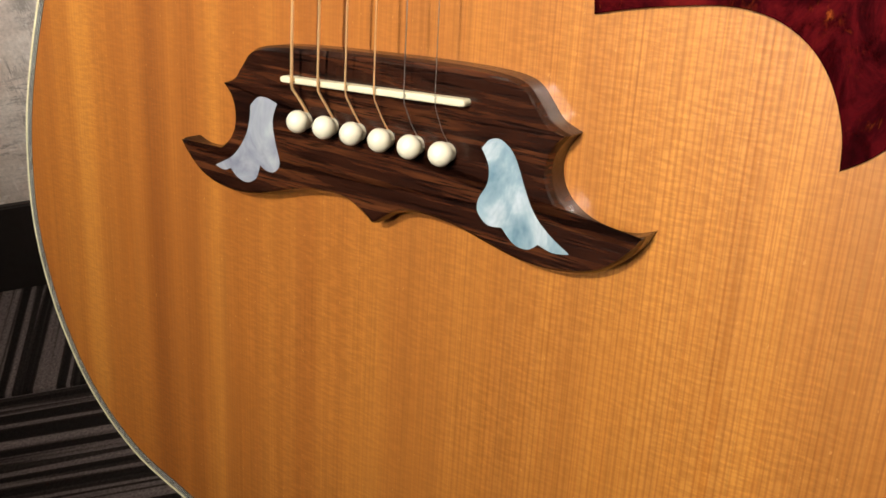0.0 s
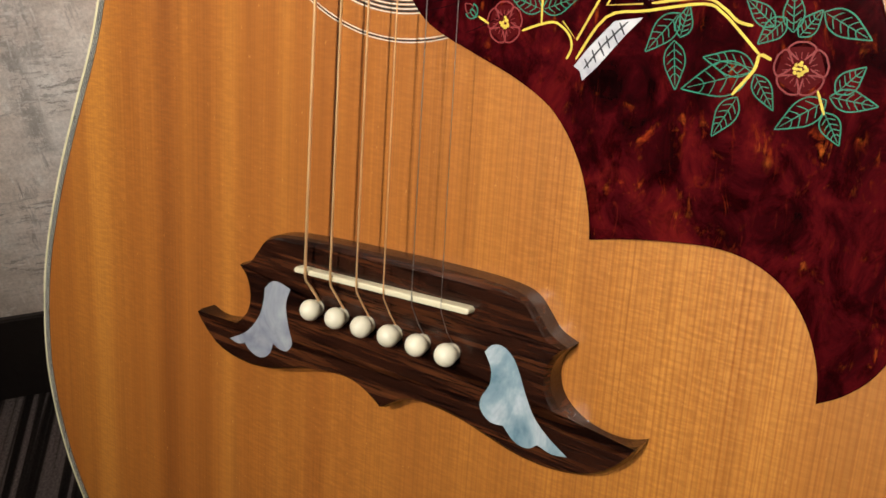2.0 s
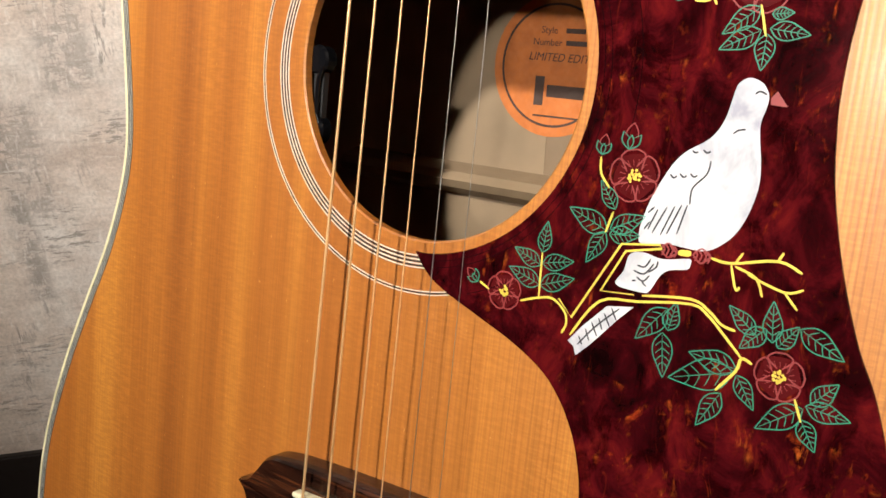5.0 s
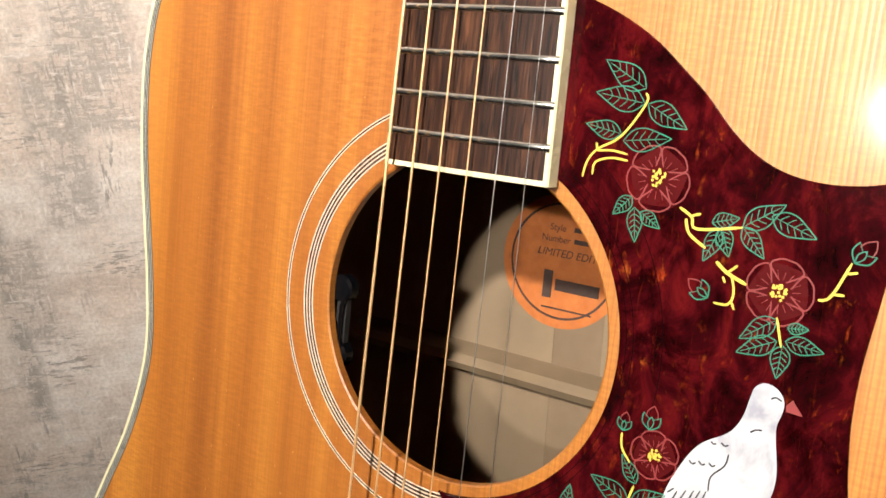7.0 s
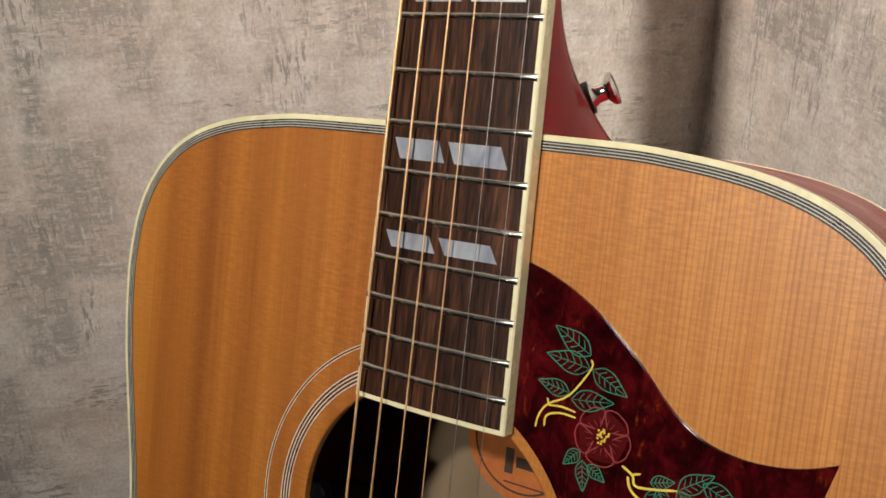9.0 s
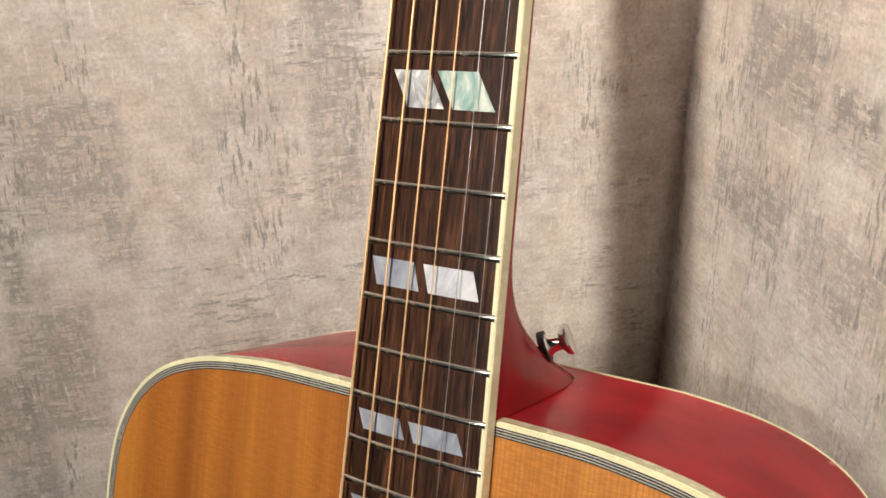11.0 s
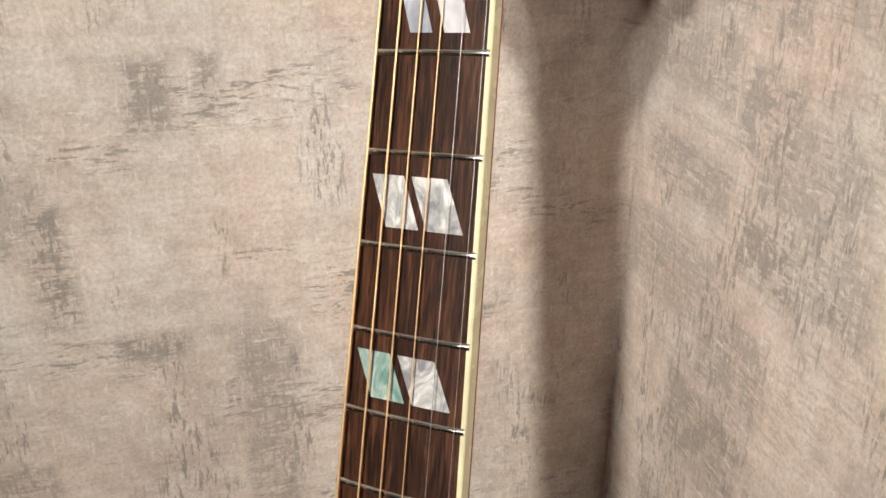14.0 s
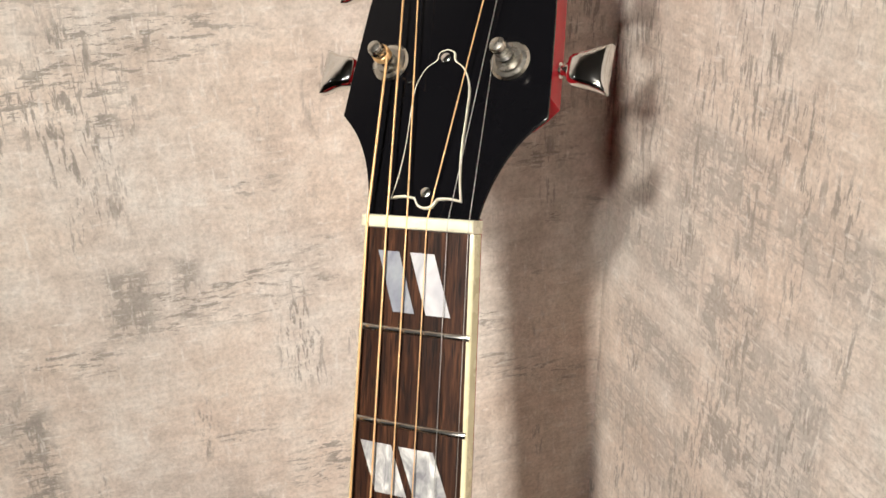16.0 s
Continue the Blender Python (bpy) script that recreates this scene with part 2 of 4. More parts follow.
SPRUCE = spruce()
BRIDGE_WOOD = rosewood("bridge_rosewood", "x", (0.0055, 0.0016, 0.0010), (0.030, 0.0085, 0.0040), (0.115, 0.036, 0.012), rough=0.26)
BOARD_WOOD = rosewood("fretboard_rosewood", "z", (0.0085, 0.0028, 0.0016), (0.035, 0.0125, 0.0060), (0.108, 0.042, 0.019), rough=0.50)
CHERRY = plain("cherry_lacquer", (0.42, 0.013, 0.022), rough=0.22, scale=14, wear=0.18, spec=0.08)
CREAM = plain("cream_binding", (0.74, 0.68, 0.44), rough=0.25, coat=0.4)
IVORY = plain("ivory_plastic", (0.80, 0.75, 0.58), rough=0.28, coat=0.3)
BONE = plain("bone", (0.72, 0.66, 0.46), rough=0.35)
WHITE_PLY = plain("white_ply", (0.70, 0.66, 0.54), rough=0.3)
GREY_PLY = plain("pale_grey_ply", (0.50, 0.48, 0.42), rough=0.3)
BLACK_PLY = plain("black_ply", (0.030, 0.028, 0.026), rough=0.3)
TORTOISE = tortoise()
PEARL = pearl("white_pearl", (0.36, 0.36, 0.42), (0.56, 0.56, 0.59), (0.72, 0.71, 0.71), 55)
PEARL_BLUE = pearl("blue_pearl", (0.13, 0.23, 0.29), (0.27, 0.38, 0.44), (0.58, 0.64, 0.68), 45)
PEARL_GREY = pearl("grey_pearl", (0.20, 0.21, 0.27), (0.30, 0.32, 0.37), (0.42, 0.45, 0.47), 60)
PEARL_MIX = pearl("mottled_pearl", (0.24, 0.24, 0.26), (0.46, 0.46, 0.46), (0.85, 0.84, 0.82), 150)
ABALONE = pearl("green_abalone", (0.12, 0.25, 0.23), (0.30, 0.42, 0.39), (0.62, 0.64, 0.56), 110)
GREEN = plain("green_engraving", (0.013, 0.215, 0.13), rough=0.4, scale=300)
YELLOW = plain("yellow_engraving", (0.72, 0.56, 0.08), rough=0.4, scale=300)
RED_LINE = plain("rose_engraving", (0.24, 0.034, 0.034), rough=0.4, scale=300)
PETAL = plain("petal_red", (0.070, 0.005, 0.006), rough=0.3, spec=0.06, scale=200)
GROOVE = plain("dark_groove", (0.006, 0.0010, 0.0015), rough=0.8, spec=0.02)
INK = plain("dark_ink", (0.020, 0.020, 0.026), rough=0.5)
BLACK_GLOSS = plain("black_lacquer", (0.004, 0.004, 0.005), rough=0.10, scale=20, spec=0.14)
CHROME = plain("chrome", (0.78, 0.77, 0.75), rough=0.10, metal=1.0, wear=0.03)
TUNER_METAL = plain("satin_chrome", (0.66, 0.63, 0.57), rough=0.24, metal=1.0, wear=0.05)
NICKEL = plain("fret_nickel", (0.62, 0.60, 0.56), rough=0.22, metal=1.0)
BRONZE = plain("bronze_winding", (0.86, 0.54, 0.26), rough=0.38, metal=0.6)
STEEL = plain("plain_steel", (0.40, 0.385, 0.365), rough=0.4, metal=1.0)
RUBBER = plain("black_rubber", (0.012, 0.012, 0.013), rough=0.55)
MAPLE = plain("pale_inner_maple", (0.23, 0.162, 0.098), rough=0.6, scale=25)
INNER = plain("inner_wood", (0.52, 0.33, 0.20), rough=0.7, scale=30)
STRIP = plain("strip_cedar", (0.18, 0.122, 0.072), rough=0.7, scale=30)
ORANGE = plain("orange_paper", (0.46, 0.135, 0.028), rough=0.75, scale=200)
PRINT = plain("label_print", (0.055, 0.030, 0.022), rough=0.8)
BLOCKS_A = [(0.3175, 0.3375, 0.725, 0.797, 1.0), (0.3255, 0.3535, 0.765, 0.815, 0.6), (0.2085, 0.2395, 0.552, 0.712, 0.7), (0.2645, 0.3015, 0.697, 0.715, 0.9),
            (0.3465, 0.3715, 0.538, 0.64, 0.7), (0.2565, 0.2795, 0.829, 0.868, 0.9), (0.2325, 0.2455, 0.835, 0.867, 0.9), (0.3595, 0.4075, 0.563, 0.643, 0.7),
            (0.4125, 0.4255, 0.518, 0.585, 0.9), (0.4205, 0.4535, 0.361, 0.471, 0.7), (0.3825, 0.4295, 0.421, 0.514, 0.7), (0.4815, 0.4955, 0.212, 0.372, 0.9),
            (0.4235, 0.4365, 0.425, 0.467, 0.9), (0.4635, 0.4865, 0.277, 0.357, 0.7)]
BLOCKS_B = [(0.02, 0.11, 0.79, 0.82, 0.7), (0.01, 0.11, 0.72, 0.77, 0.6), (0.095, 0.156, 0.70, 0.75, 0.7), (0.118, 0.168, 0.773, 0.807, 0.9), (0.05, 0.135, 0.565, 0.60, 0.8),
            (0.157, 0.196, 0.64, 0.67, 1.0), (0.106, 0.154, 0.83, 0.875, 0.8), (0.023, 0.106, 0.845, 0.885, 0.6), (0.149, 0.218, 0.78, 0.82, 0.6), (0.072, 0.151, 0.89, 0.94, 0.7),
            (0.15, 0.222, 0.90, 0.93, 0.6), (0.118, 0.204, 0.81, 0.86, 0.6), (0.069, 0.15, 0.64, 0.69, 0.8), (0.15, 0.247, 0.575, 0.60, 0.6), (0.168, 0.205, 0.555, 0.575, 0.8)]
WALL_A = plaster("stone_plaster", BLOCKS_A, 2, -0.03, 1.0)
WALL_B = plaster("stone_plaster_streaked", BLOCKS_B, -2, 0.035, 0.35)
BASEBOARD = plain("black_vinyl", (0.016, 0.011, 0.009), rough=0.45)
CARPET = carpet()
CEILING_PAINT = plain("ceiling_paint", (0.22, 0.205, 0.19), rough=0.9, scale=5)
ROOM_PAINT = plain("room_paint", (0.12, 0.105, 0.09), rough=0.9, scale=3)


# ---- building helpers ----
def part(name, bm, material, parent=None, label="", smooth=False):
    me = bpy.data.meshes.new(name)
    bmesh.ops.recalc_face_normals(bm, faces=bm.faces)
    if smooth:
        for f in bm.faces:
            f.smooth = True
        for e in bm.edges:
            e.smooth = len(e.link_faces) == 2 and e.calc_face_angle() < 0.8
    bm.to_mesh(me)
    bm.free()
    me.materials.append(material)
    ob = new(name, me)
    ob.parent = parent
    return tagged(ob, label=label)


def p3(x, z, h=0.0):
    """A place on the guitar: x across, z along the strings (both in mm), h above the top (mm)."""
    return Vector((x / 1000, -h / 1000, z / 1000))


def spline(points, n=6, closed=False):
    """A smooth line through control points."""
    pts = [Vector(p) for p in points]
    count, out = len(pts), []
    for i in range(count if closed else count - 1):
        q = [pts[(i + k) % count] if closed else pts[min(max(i + k, 0), count - 1)] for k in (-1, 0, 1, 2)]
        for s in range(n):
            t = s / n
            out.append(0.5 * (2 * q[1] + (q[2] - q[0]) * t + (2 * q[0] - 5 * q[1] + 4 * q[2] - q[3]) * t * t + (3 * q[1] - q[0] - 3 * q[2] + q[3]) * t ** 3))
    if not closed:
        out.append(pts[-1])
    return out


def joined(*runs):
    """Splines end to end, with sharp corners where they meet; a closed outline."""
    out = []
    for r in runs:
        out += spline(r)[:-1]
    return out


def offset(line, d):
    """A closed outline moved inwards by d (either winding)."""
    area = sum(a.x * b.y - b.x * a.y for a, b in zip(line, line[1:] + line[:1]))
    sign, n, out = (1 if area > 0 else -1), len(line), []
    for i, p in enumerate(line):
        t = (line[(i + 1) % n] - line[i - 1])
        t = t / max(t.length, 1e-9)
        out.append(p + sign * d * Vector((-t.y, t.x)))
    return out


def inset(line, d):
    """Like offset, but shallower where the outline is narrow or comes to a point."""
    n = len(line)
    room = [min((line[i] - line[(i + k) % n]).length for k in range(4, n - 3)) for i in range(n)]
    depth = [min(d, 0.28 * r) for r in room]
    depth = [(depth[i - 1] + 2 * depth[i] + depth[(i + 1) % n]) / 4 for i in range(n)]
    full = offset(line, 1.0)
    return [p + (q - p) * k for p, q, k in zip(line, full, depth)]


def slab(bm, line, h0, h1, bevel=0.0, place=p3):
    """A closed outline made solid from h0 up to h1, with a rounded upper edge."""
    rings = [(line, h0), (line, h1 - bevel)]
    if bevel:
        rings += [(inset(line, bevel * 0.3), h1 - bevel * 0.3), (inset(line, bevel), h1)]
    else:
        rings = [(line, h0), (line, h1)]
    vs = [[bm.verts.new(place(p.x, p.y, h)) for p in l] for l, h in rings]
    n = len(line)
    for a, b in zip(vs, vs[1:]):
        for i in range(n):
            bm.faces.new((a[i], a[(i + 1) % n], b[(i + 1) % n], b[i]))
    bm.faces.new(vs[-1])
    bm.faces.new(vs[0][::-1])
    return bm


def band(bm, outer, inner, h0, h1, place=p3):
    """The solid strip between two closed outlines."""
    n = len(outer)
    vs = [[bm.verts.new(place(p.x, p.y, h)) for p in l] for l, h in ((outer, h0), (outer, h1), (inner, h1), (inner, h0))]
    for k in range(4):
        a, b = vs[k], vs[(k + 1) % 4]
        for i in range(n):
            bm.faces.new((a[i], a[(i + 1) % n], b[(i + 1) % n], b[i]))
    return bm


def stroke(bm, line, width, h0, h1, place=p3, taper=True):
    """A raised line of that width along 2D points."""
    n, rows = len(line), []
    for i, p in enumerate(line):
        t = line[min(i + 1, n - 1)] - line[max(i - 1, 0)]
        t = t / max(t.length, 1e-9)
        w = width / 2 * (0.6 if taper and i in (0, n - 1) else 1)
        s = Vector((-t.y, t.x)) * w
        rows.append([bm.verts.new(place((p + k * s).x, (p + k * s).y, h)) for k, h in ((1, h0), (0.7, h1), (-0.7, h1), (-1, h0))])
    for a, b in zip(rows, rows[1:]):
        for k in range(3):
            bm.faces.new((a[k], a[k + 1], b[k + 1], b[k]))
    bm.faces.new(rows[0])
    bm.faces.new(rows[-1][::-1])
    return bm


def tube(bm, line, radius, sides=8, caps=True):
    """A round rod along 3D points; radius may be a list."""
    n, rings = len(line), []
    ref = Vector((0.37, 0.81, 0.45)).normalized()
    for i, p in enumerate(line):
        t = (line[min(i + 1, n - 1)] - line[max(i - 1, 0)]).normalized()
        u = t.cross(ref).normalized()
        v = t.cross(u)
        r = radius[i] if isinstance(radius, (list, tuple)) else radius
        rings.append([bm.verts.new(p + r * (math.cos(a) * u + math.sin(a) * v)) for a in (2 * math.pi * k / sides for k in range(sides))])
    for a, b in zip(rings, rings[1:]):
        for k in range(sides):
            bm.faces.new((a[k], a[(k + 1) % sides], b[(k + 1) % sides], b[k]))
    if caps:
        bm.faces.new(rings[0][::-1])
        bm.faces.new(rings[-1])
    return bm


def lathe(bm, base, axis, profile, sides=20):
    """A turned form: profile rows of (distance along the axis, radius)."""
    axis = axis.normalized()
    u = axis.cross(Vector((0.37, 0.81, 0.45))).normalized()
    v = axis.cross(u)
    rings = [[bm.verts.new(base + axis * d + max(r, 1e-5) * (math.cos(a) * u + math.sin(a) * v)) for a in (2 * math.pi * k / sides for k in range(sides))] for d, r in profile]
    for a, b in zip(rings, rings[1:]):
        for k in range(sides):
            bm.faces.new((a[k], a[(k + 1) % sides], b[(k + 1) % sides], b[k]))
    bm.faces.new(rings[0][::-1])
    bm.faces.new(rings[-1])
    return bm


def box(bm, lo, hi, bevel=0.0):
    m = Matrix.Translation((Vector(lo) + Vector(hi)) / 2) @ Matrix.Diagonal((*(Vector(hi) - Vector(lo)), 1))
    made = bmesh.ops.create_cube(bm, size=1, matrix=m)
    if bevel:
        edges = {e for v in made["verts"] for e in v.link_edges}
        bmesh.ops.bevel(bm, geom=list(edges), offset=bevel, segments=2, affect="EDGES")
    return bm


def circle(cx, cz, r, n=96, a0=0.0, a1=2 * math.pi):
    full = abs(a1 - a0 - 2 * math.pi) < 1e-6
    return [Vector((cx + r * math.cos(a0 + (a1 - a0) * k / (n if full else n - 1)), cz + r * math.sin(a0 + (a1 - a0) * k / (n if full else n - 1)))) for k in range(n)]


# ---- the room: two plastered walls that meet in a corner, carpet, ceiling ----
CORNER = Vector((-0.0595, 0.4540))
ALONG_A = Vector((-0.711, -0.703))   # from the corner along wall_a
ALONG_B = Vector((0.676, -0.737))    # from the corner along wall_b


def wall(name, along, length, material, label):
    """A wall from the corner; its own x runs along it, z up."""
    normal = Vector((-along.y, along.x))
    if normal.dot(Vector((0, -1)) ) < 0:
        normal = -normal
    bm = bmesh.new()
    box(bm, (0 if name == "wall_a" else -0.1, 0, 0), (length, 0.1, CEILING))
    ob = part(name, bm, material)
    ob.matrix_world = Matrix(((along.x, -normal.x, 0, CORNER.x), (along.y, -normal.y, 0, CORNER.y), (0, 0, 1, 0), (0, 0, 0, 1)))
    tagged(ob, label, "wall", kind="structure")
    bm = bmesh.new()
    box(bm, (0.004, -0.007, 0), (length - 0.05, -0.0005, 0.079), 0.0015)
    base = part("baseboard", bm, BASEBOARD)
    base.matrix_world = ob.matrix_world
    tagged(base, "matt black vinyl baseboard strip along the wall", "baseboard", kind="structure")
    return ob


wall("wall_a", ALONG_A, 6.0, WALL_A, "pale beige stone-look wall with brushed grey patches")
wall("wall_b", ALONG_B, 6.0, WALL_B, "pale beige stone-look wall with vertical grey streaks")

bm = bmesh.new()
box(bm, (-5.5, -7.5, -0.1), (5.5, 0.55, -0.006))
tagged(part("floor", bm, RUBBER), "dark underlay floor beneath the carpet tiles", "floor", kind="structure")
bm = bmesh.new()
box(bm, (-5.5, -7.5, CEILING), (5.5, 0.55, CEILING + 0.1))
tagged(part("ceiling", bm, CEILING_PAINT), "plain off-white shop ceiling", "ceiling", kind="structure")
for name, lo, hi in (("wall_south", (-5.5, -7.6, 0), (5.5, -7.5, CEILING)), ("wall_west", (-5.6, -7.5, 0), (-5.5, 0.55, CEILING)), ("wall_east", (5.5, -7.5, 0), (5.6, 0.55, CEILING))):
    bm = bmesh.new()
    box(bm, lo, hi)
    tagged(part(name, bm, ROOM_PAINT), "plain beige painted shop wall", "wall", kind="structure")

LAMP_FACE = bpy.data.materials.new("lamp_face")
LAMP_FACE.use_nodes = True
LAMP_FACE.node_tree.nodes["Principled BSDF"].inputs["Emission Color"].default_value = (*LAMP_COLOUR, 1)
LAMP_FACE.node_tree.nodes["Principled BSDF"].inputs["Emission Strength"].default_value = 8.0
for x, y, watts, size, spread, aim in LAMPS:
    lamp(x, y, watts, size, spread, aim)
    root = new("ceiling_lamp")
    root.location = (x, y, CEILING)
    tagged(root, "round white recessed ceiling lamp, lit", "lamp", "ceiling lamps")
    bm = bmesh.new()
    lathe(bm, Vector((0, 0, 0)), Vector((0, 0, -1)), [(0.0, size / 2 + 0.03), (0.012, size / 2 + 0.03), (0.02, size / 2 + 0.01)], 32)
    part("trim_ring", bm, CEILING_PAINT, root)
    bm = bmesh.new()
    lathe(bm, Vector((0, 0, -0.0205)), Vector((0, 0, -1)), [(0.0, size / 2), (0.003, size / 2 - 0.004)], 32)
    part("diffuser", bm, LAMP_FACE, root, "glowing warm diffuser")

# ---- carpet tiles, each with its stripes turned a quarter to its neighbour ----
TILE = 0.5
TILE_TURN, TILE_X, TILE_Y = radians(44.7), -0.2405, 0.1010


def carpet_tiles():
    bm = bmesh.new()
    box(bm, (-TILE / 2 + 0.0006, -TILE / 2 + 0.0006, -0.006), (TILE / 2 - 0.0006, TILE / 2 - 0.0006, 0.0), 0.0008)
    n = 0
    base = None
    for i in range(-6, 7):
        for j in range(-9, 4):
            c = Matrix.Rotation(TILE_TURN, 2) @ Vector(((i + 0.5) * TILE, (j + 0.5) * TILE)) + Vector((TILE_X, TILE_Y))
            if (c - CORNER).dot(Vector((0.703, -0.711))) < -0.30 or (c - CORNER).dot(Vector((-0.737, -0.676))) < -0.30:
                continue
            m = pose(c.x, c.y, 0, 0, 0, math.degrees(TILE_TURN) + 90 * ((i + j) % 2))
            if base is None:
                base = part("carpet_tile", bm, CARPET)
                tagged(base, "dark grey loop carpet tile with pale ribbed stripes", "carpet tile", "carpet tiles", "structure")
                base.matrix_world = m
            else:
                copy_thing(base, m)


carpet_tiles()

# ---- the guitar ----
GUITAR = Matrix(((0.99404, 0.03960, -0.10157, 0), (0, 0.93170, 0.36322, 0), (0.10902, -0.36106, 0.92615, 0.335), (0, 0, 0, 1)))
guitar = new("acoustic_guitar")
guitar.matrix_world = GUITAR
tagged(guitar, "acoustic guitar with amber spruce top, cherry sides and engraved tortoiseshell pickguard", "guitar")

SCALE = 648.0
HALF = [(-106, -192), (-140, -183), (-168, -165), (-187, -142), (-199, -118), (-206, -92), (-207, -66), (-204, -40), (-197, -15), (-187, 11),
        (-175, 37), (-163, 62), (-155, 86), (-152, 106), (-154, 130), (-158, 155), (-162, 180), (-164, 204), (-163.5, 225), (-159, 246), (-148, 264), (-133, 276), (-113, 283.5), (-88, 287.5), (-58, 289)]


def middle(z):
    """The body's centre line, which leans a little against the neck's."""
    return 2 - 0.030 * (z + 30)


mirrored = [(2 * middle(z) - x, z) for x, z in HALF[::-1]]
OUTLINE = spline([(middle(-203) - 55, -203), *HALF, *mirrored, (middle(-203) + 55, -203)], 5, closed=True)
HOLE_X, HOLE_Z, HOLE_R = -1.4, 146.3, 53.4
GUARD_X, GUARD_Z = -2.0, 147.0       # the middle of the guard's curved edge


def deep(x, z, h):
    """Below 50 mm, heights count from the back's plane, which slopes away from the neck."""
    if h > -50:
        return p3(x, z, h)
    h = (h + 100) - (104 + (289 - z) * 0.035)
    return p3(x + 0.04 * h, z, h)


def build_body():
    inner = offset(OUTLINE, 5.2)
    bm = bmesh.new()   # the top, with the sound hole cut through it
    hole = circle(HOLE_X, HOLE_Z, HOLE_R, 96)
    lip = circle(HOLE_X, HOLE_Z, HOLE_R + 0.6, 96)
    outer = [bm.verts.new(p3(p.x, p.y, 0)) for p in inner]
    ring = [bm.verts.new(p3(p.x, p.y, 0)) for p in lip]
    edges = [bm.edges.new((l[i], l[(i + 1) % len(l)])) for l in (outer, ring) for i in range(len(l))]
    bmesh.ops.triangle_fill(bm, use_beauty=True, edges=edges)
    ring2 = [bm.verts.new(p3(p.x, p.y, -0.5)) for p in hole]
    ring3 = [bm.verts.new(p3(p.x, p.y, -3.4)) for p in hole]
    for a, b in ((ring, ring2), (ring2, ring3)):
        for i in range(96):
            bm.faces.new((a[i], a[(i + 1) % 96], b[(i + 1) % 96], b[i]))
    low = [bm.verts.new(p3(p.x, p.y, -3.4)) for p in inner]
    edges = [bm.edges.get((ring3[i], ring3[(i + 1) % 96])) for i in range(96)] + [bm.edges.new((low[i], low[(i + 1) % len(low)])) for i in range(len(low))]
    bmesh.ops.triangle_fill(bm, use_beauty=True, edges=edges)
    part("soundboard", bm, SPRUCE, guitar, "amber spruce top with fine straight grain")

    bm = bmesh.new()   # cream binding, rounded at its outer edge
    band(bm, OUTLINE, offset(OUTLINE, 1.9), -6.5, -0.5)
    band(bm, offset(OUTLINE, 0.5), offset(OUTLINE, 1.9), -0.5, 0.05)
    part("binding", bm, CREAM, guitar, "cream binding round the top edge")
    for k in range(7):
        d0 = 1.9 + 0.47 * k - (0.08 if k % 2 == 0 and k else 0)
        d1 = 1.9 + 0.47 * (k + 1) + (0.08 if k % 2 == 0 and k < 6 else 0)
        d0, d1 = (d0, d1) if k % 2 == 0 else (1.9 + 0.47 * k + 0.08, 1.9 + 0.47 * (k + 1) - 0.08)
        bm = bmesh.new()
        band(bm, offset(OUTLINE, d0), offset(OUTLINE, d1), -3.0, 0.04)
        part("purfling_line", bm, (BLACK_PLY, GREY_PLY)[k % 2], guitar)

    bm = bmesh.new()
    band(bm, offset(OUTLINE, 0.3), offset(OUTLINE, 2.8), -103, -6.5, deep)
    part("side", bm, CHERRY, guitar, "glossy cherry red side", smooth=True)
    bm = bmesh.new()
    band(bm, offset(OUTLINE, 2.9), offset(OUTLINE, 3.3), -100, -3.5, deep)
    part("side_lining", bm, INNER, guitar, "bare brown wood inside of the side")
    bm = bmesh.new()
    band(bm, OUTLINE, offset(OUTLINE, 2.2), -104, -102.2, deep)
    part("back_binding", bm, CREAM, guitar, "thin cream binding round the back edge")
    bm = bmesh.new()
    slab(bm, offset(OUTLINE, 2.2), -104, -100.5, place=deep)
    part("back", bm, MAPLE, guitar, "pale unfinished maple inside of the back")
    for z0, w in ((102, 7), (212, 9), (-60, 12)):   # back braces
        bm = bmesh.new()
        half = 120
        for x0, x1 in ((-half, half),):
            rows = []
            for x in (x0, x1):
                rows.append([bm.verts.new(deep(x, z, h)) for z, h in ((z0 - w, -100.4), (z0 - w * 0.5, -90), (z0, -87), (z0 + w * 0.5, -90), (z0 + w, -100.4))])
            for k in range(4):
                bm.faces.new((rows[0][k], rows[0][k + 1], rows[1][k + 1], rows[1][k]))
            bm.faces.new(rows[0])
            bm.faces.new(rows[1][::-1])
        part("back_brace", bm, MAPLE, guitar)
    bm = bmesh.new()
    v = [[bm.verts.new(deep(middle(z) + x, z, h)) for x, h in ((-14, -100.45), (-13.5, -100.25), (8.5, -100.25), (9, -100.45))] for z in (-170, 280)]
    for k in range(4):
        bm.faces.new((v[0][k], v[0][(k + 1) % 4], v[1][(k + 1) % 4], v[1][k]))
    bm.faces.new(v[0])
    bm.faces.new(v[1][::-1])
    part("centre_strip", bm, STRIP, guitar, "brown wood reinforcing strip along the back's seam")


build_body()

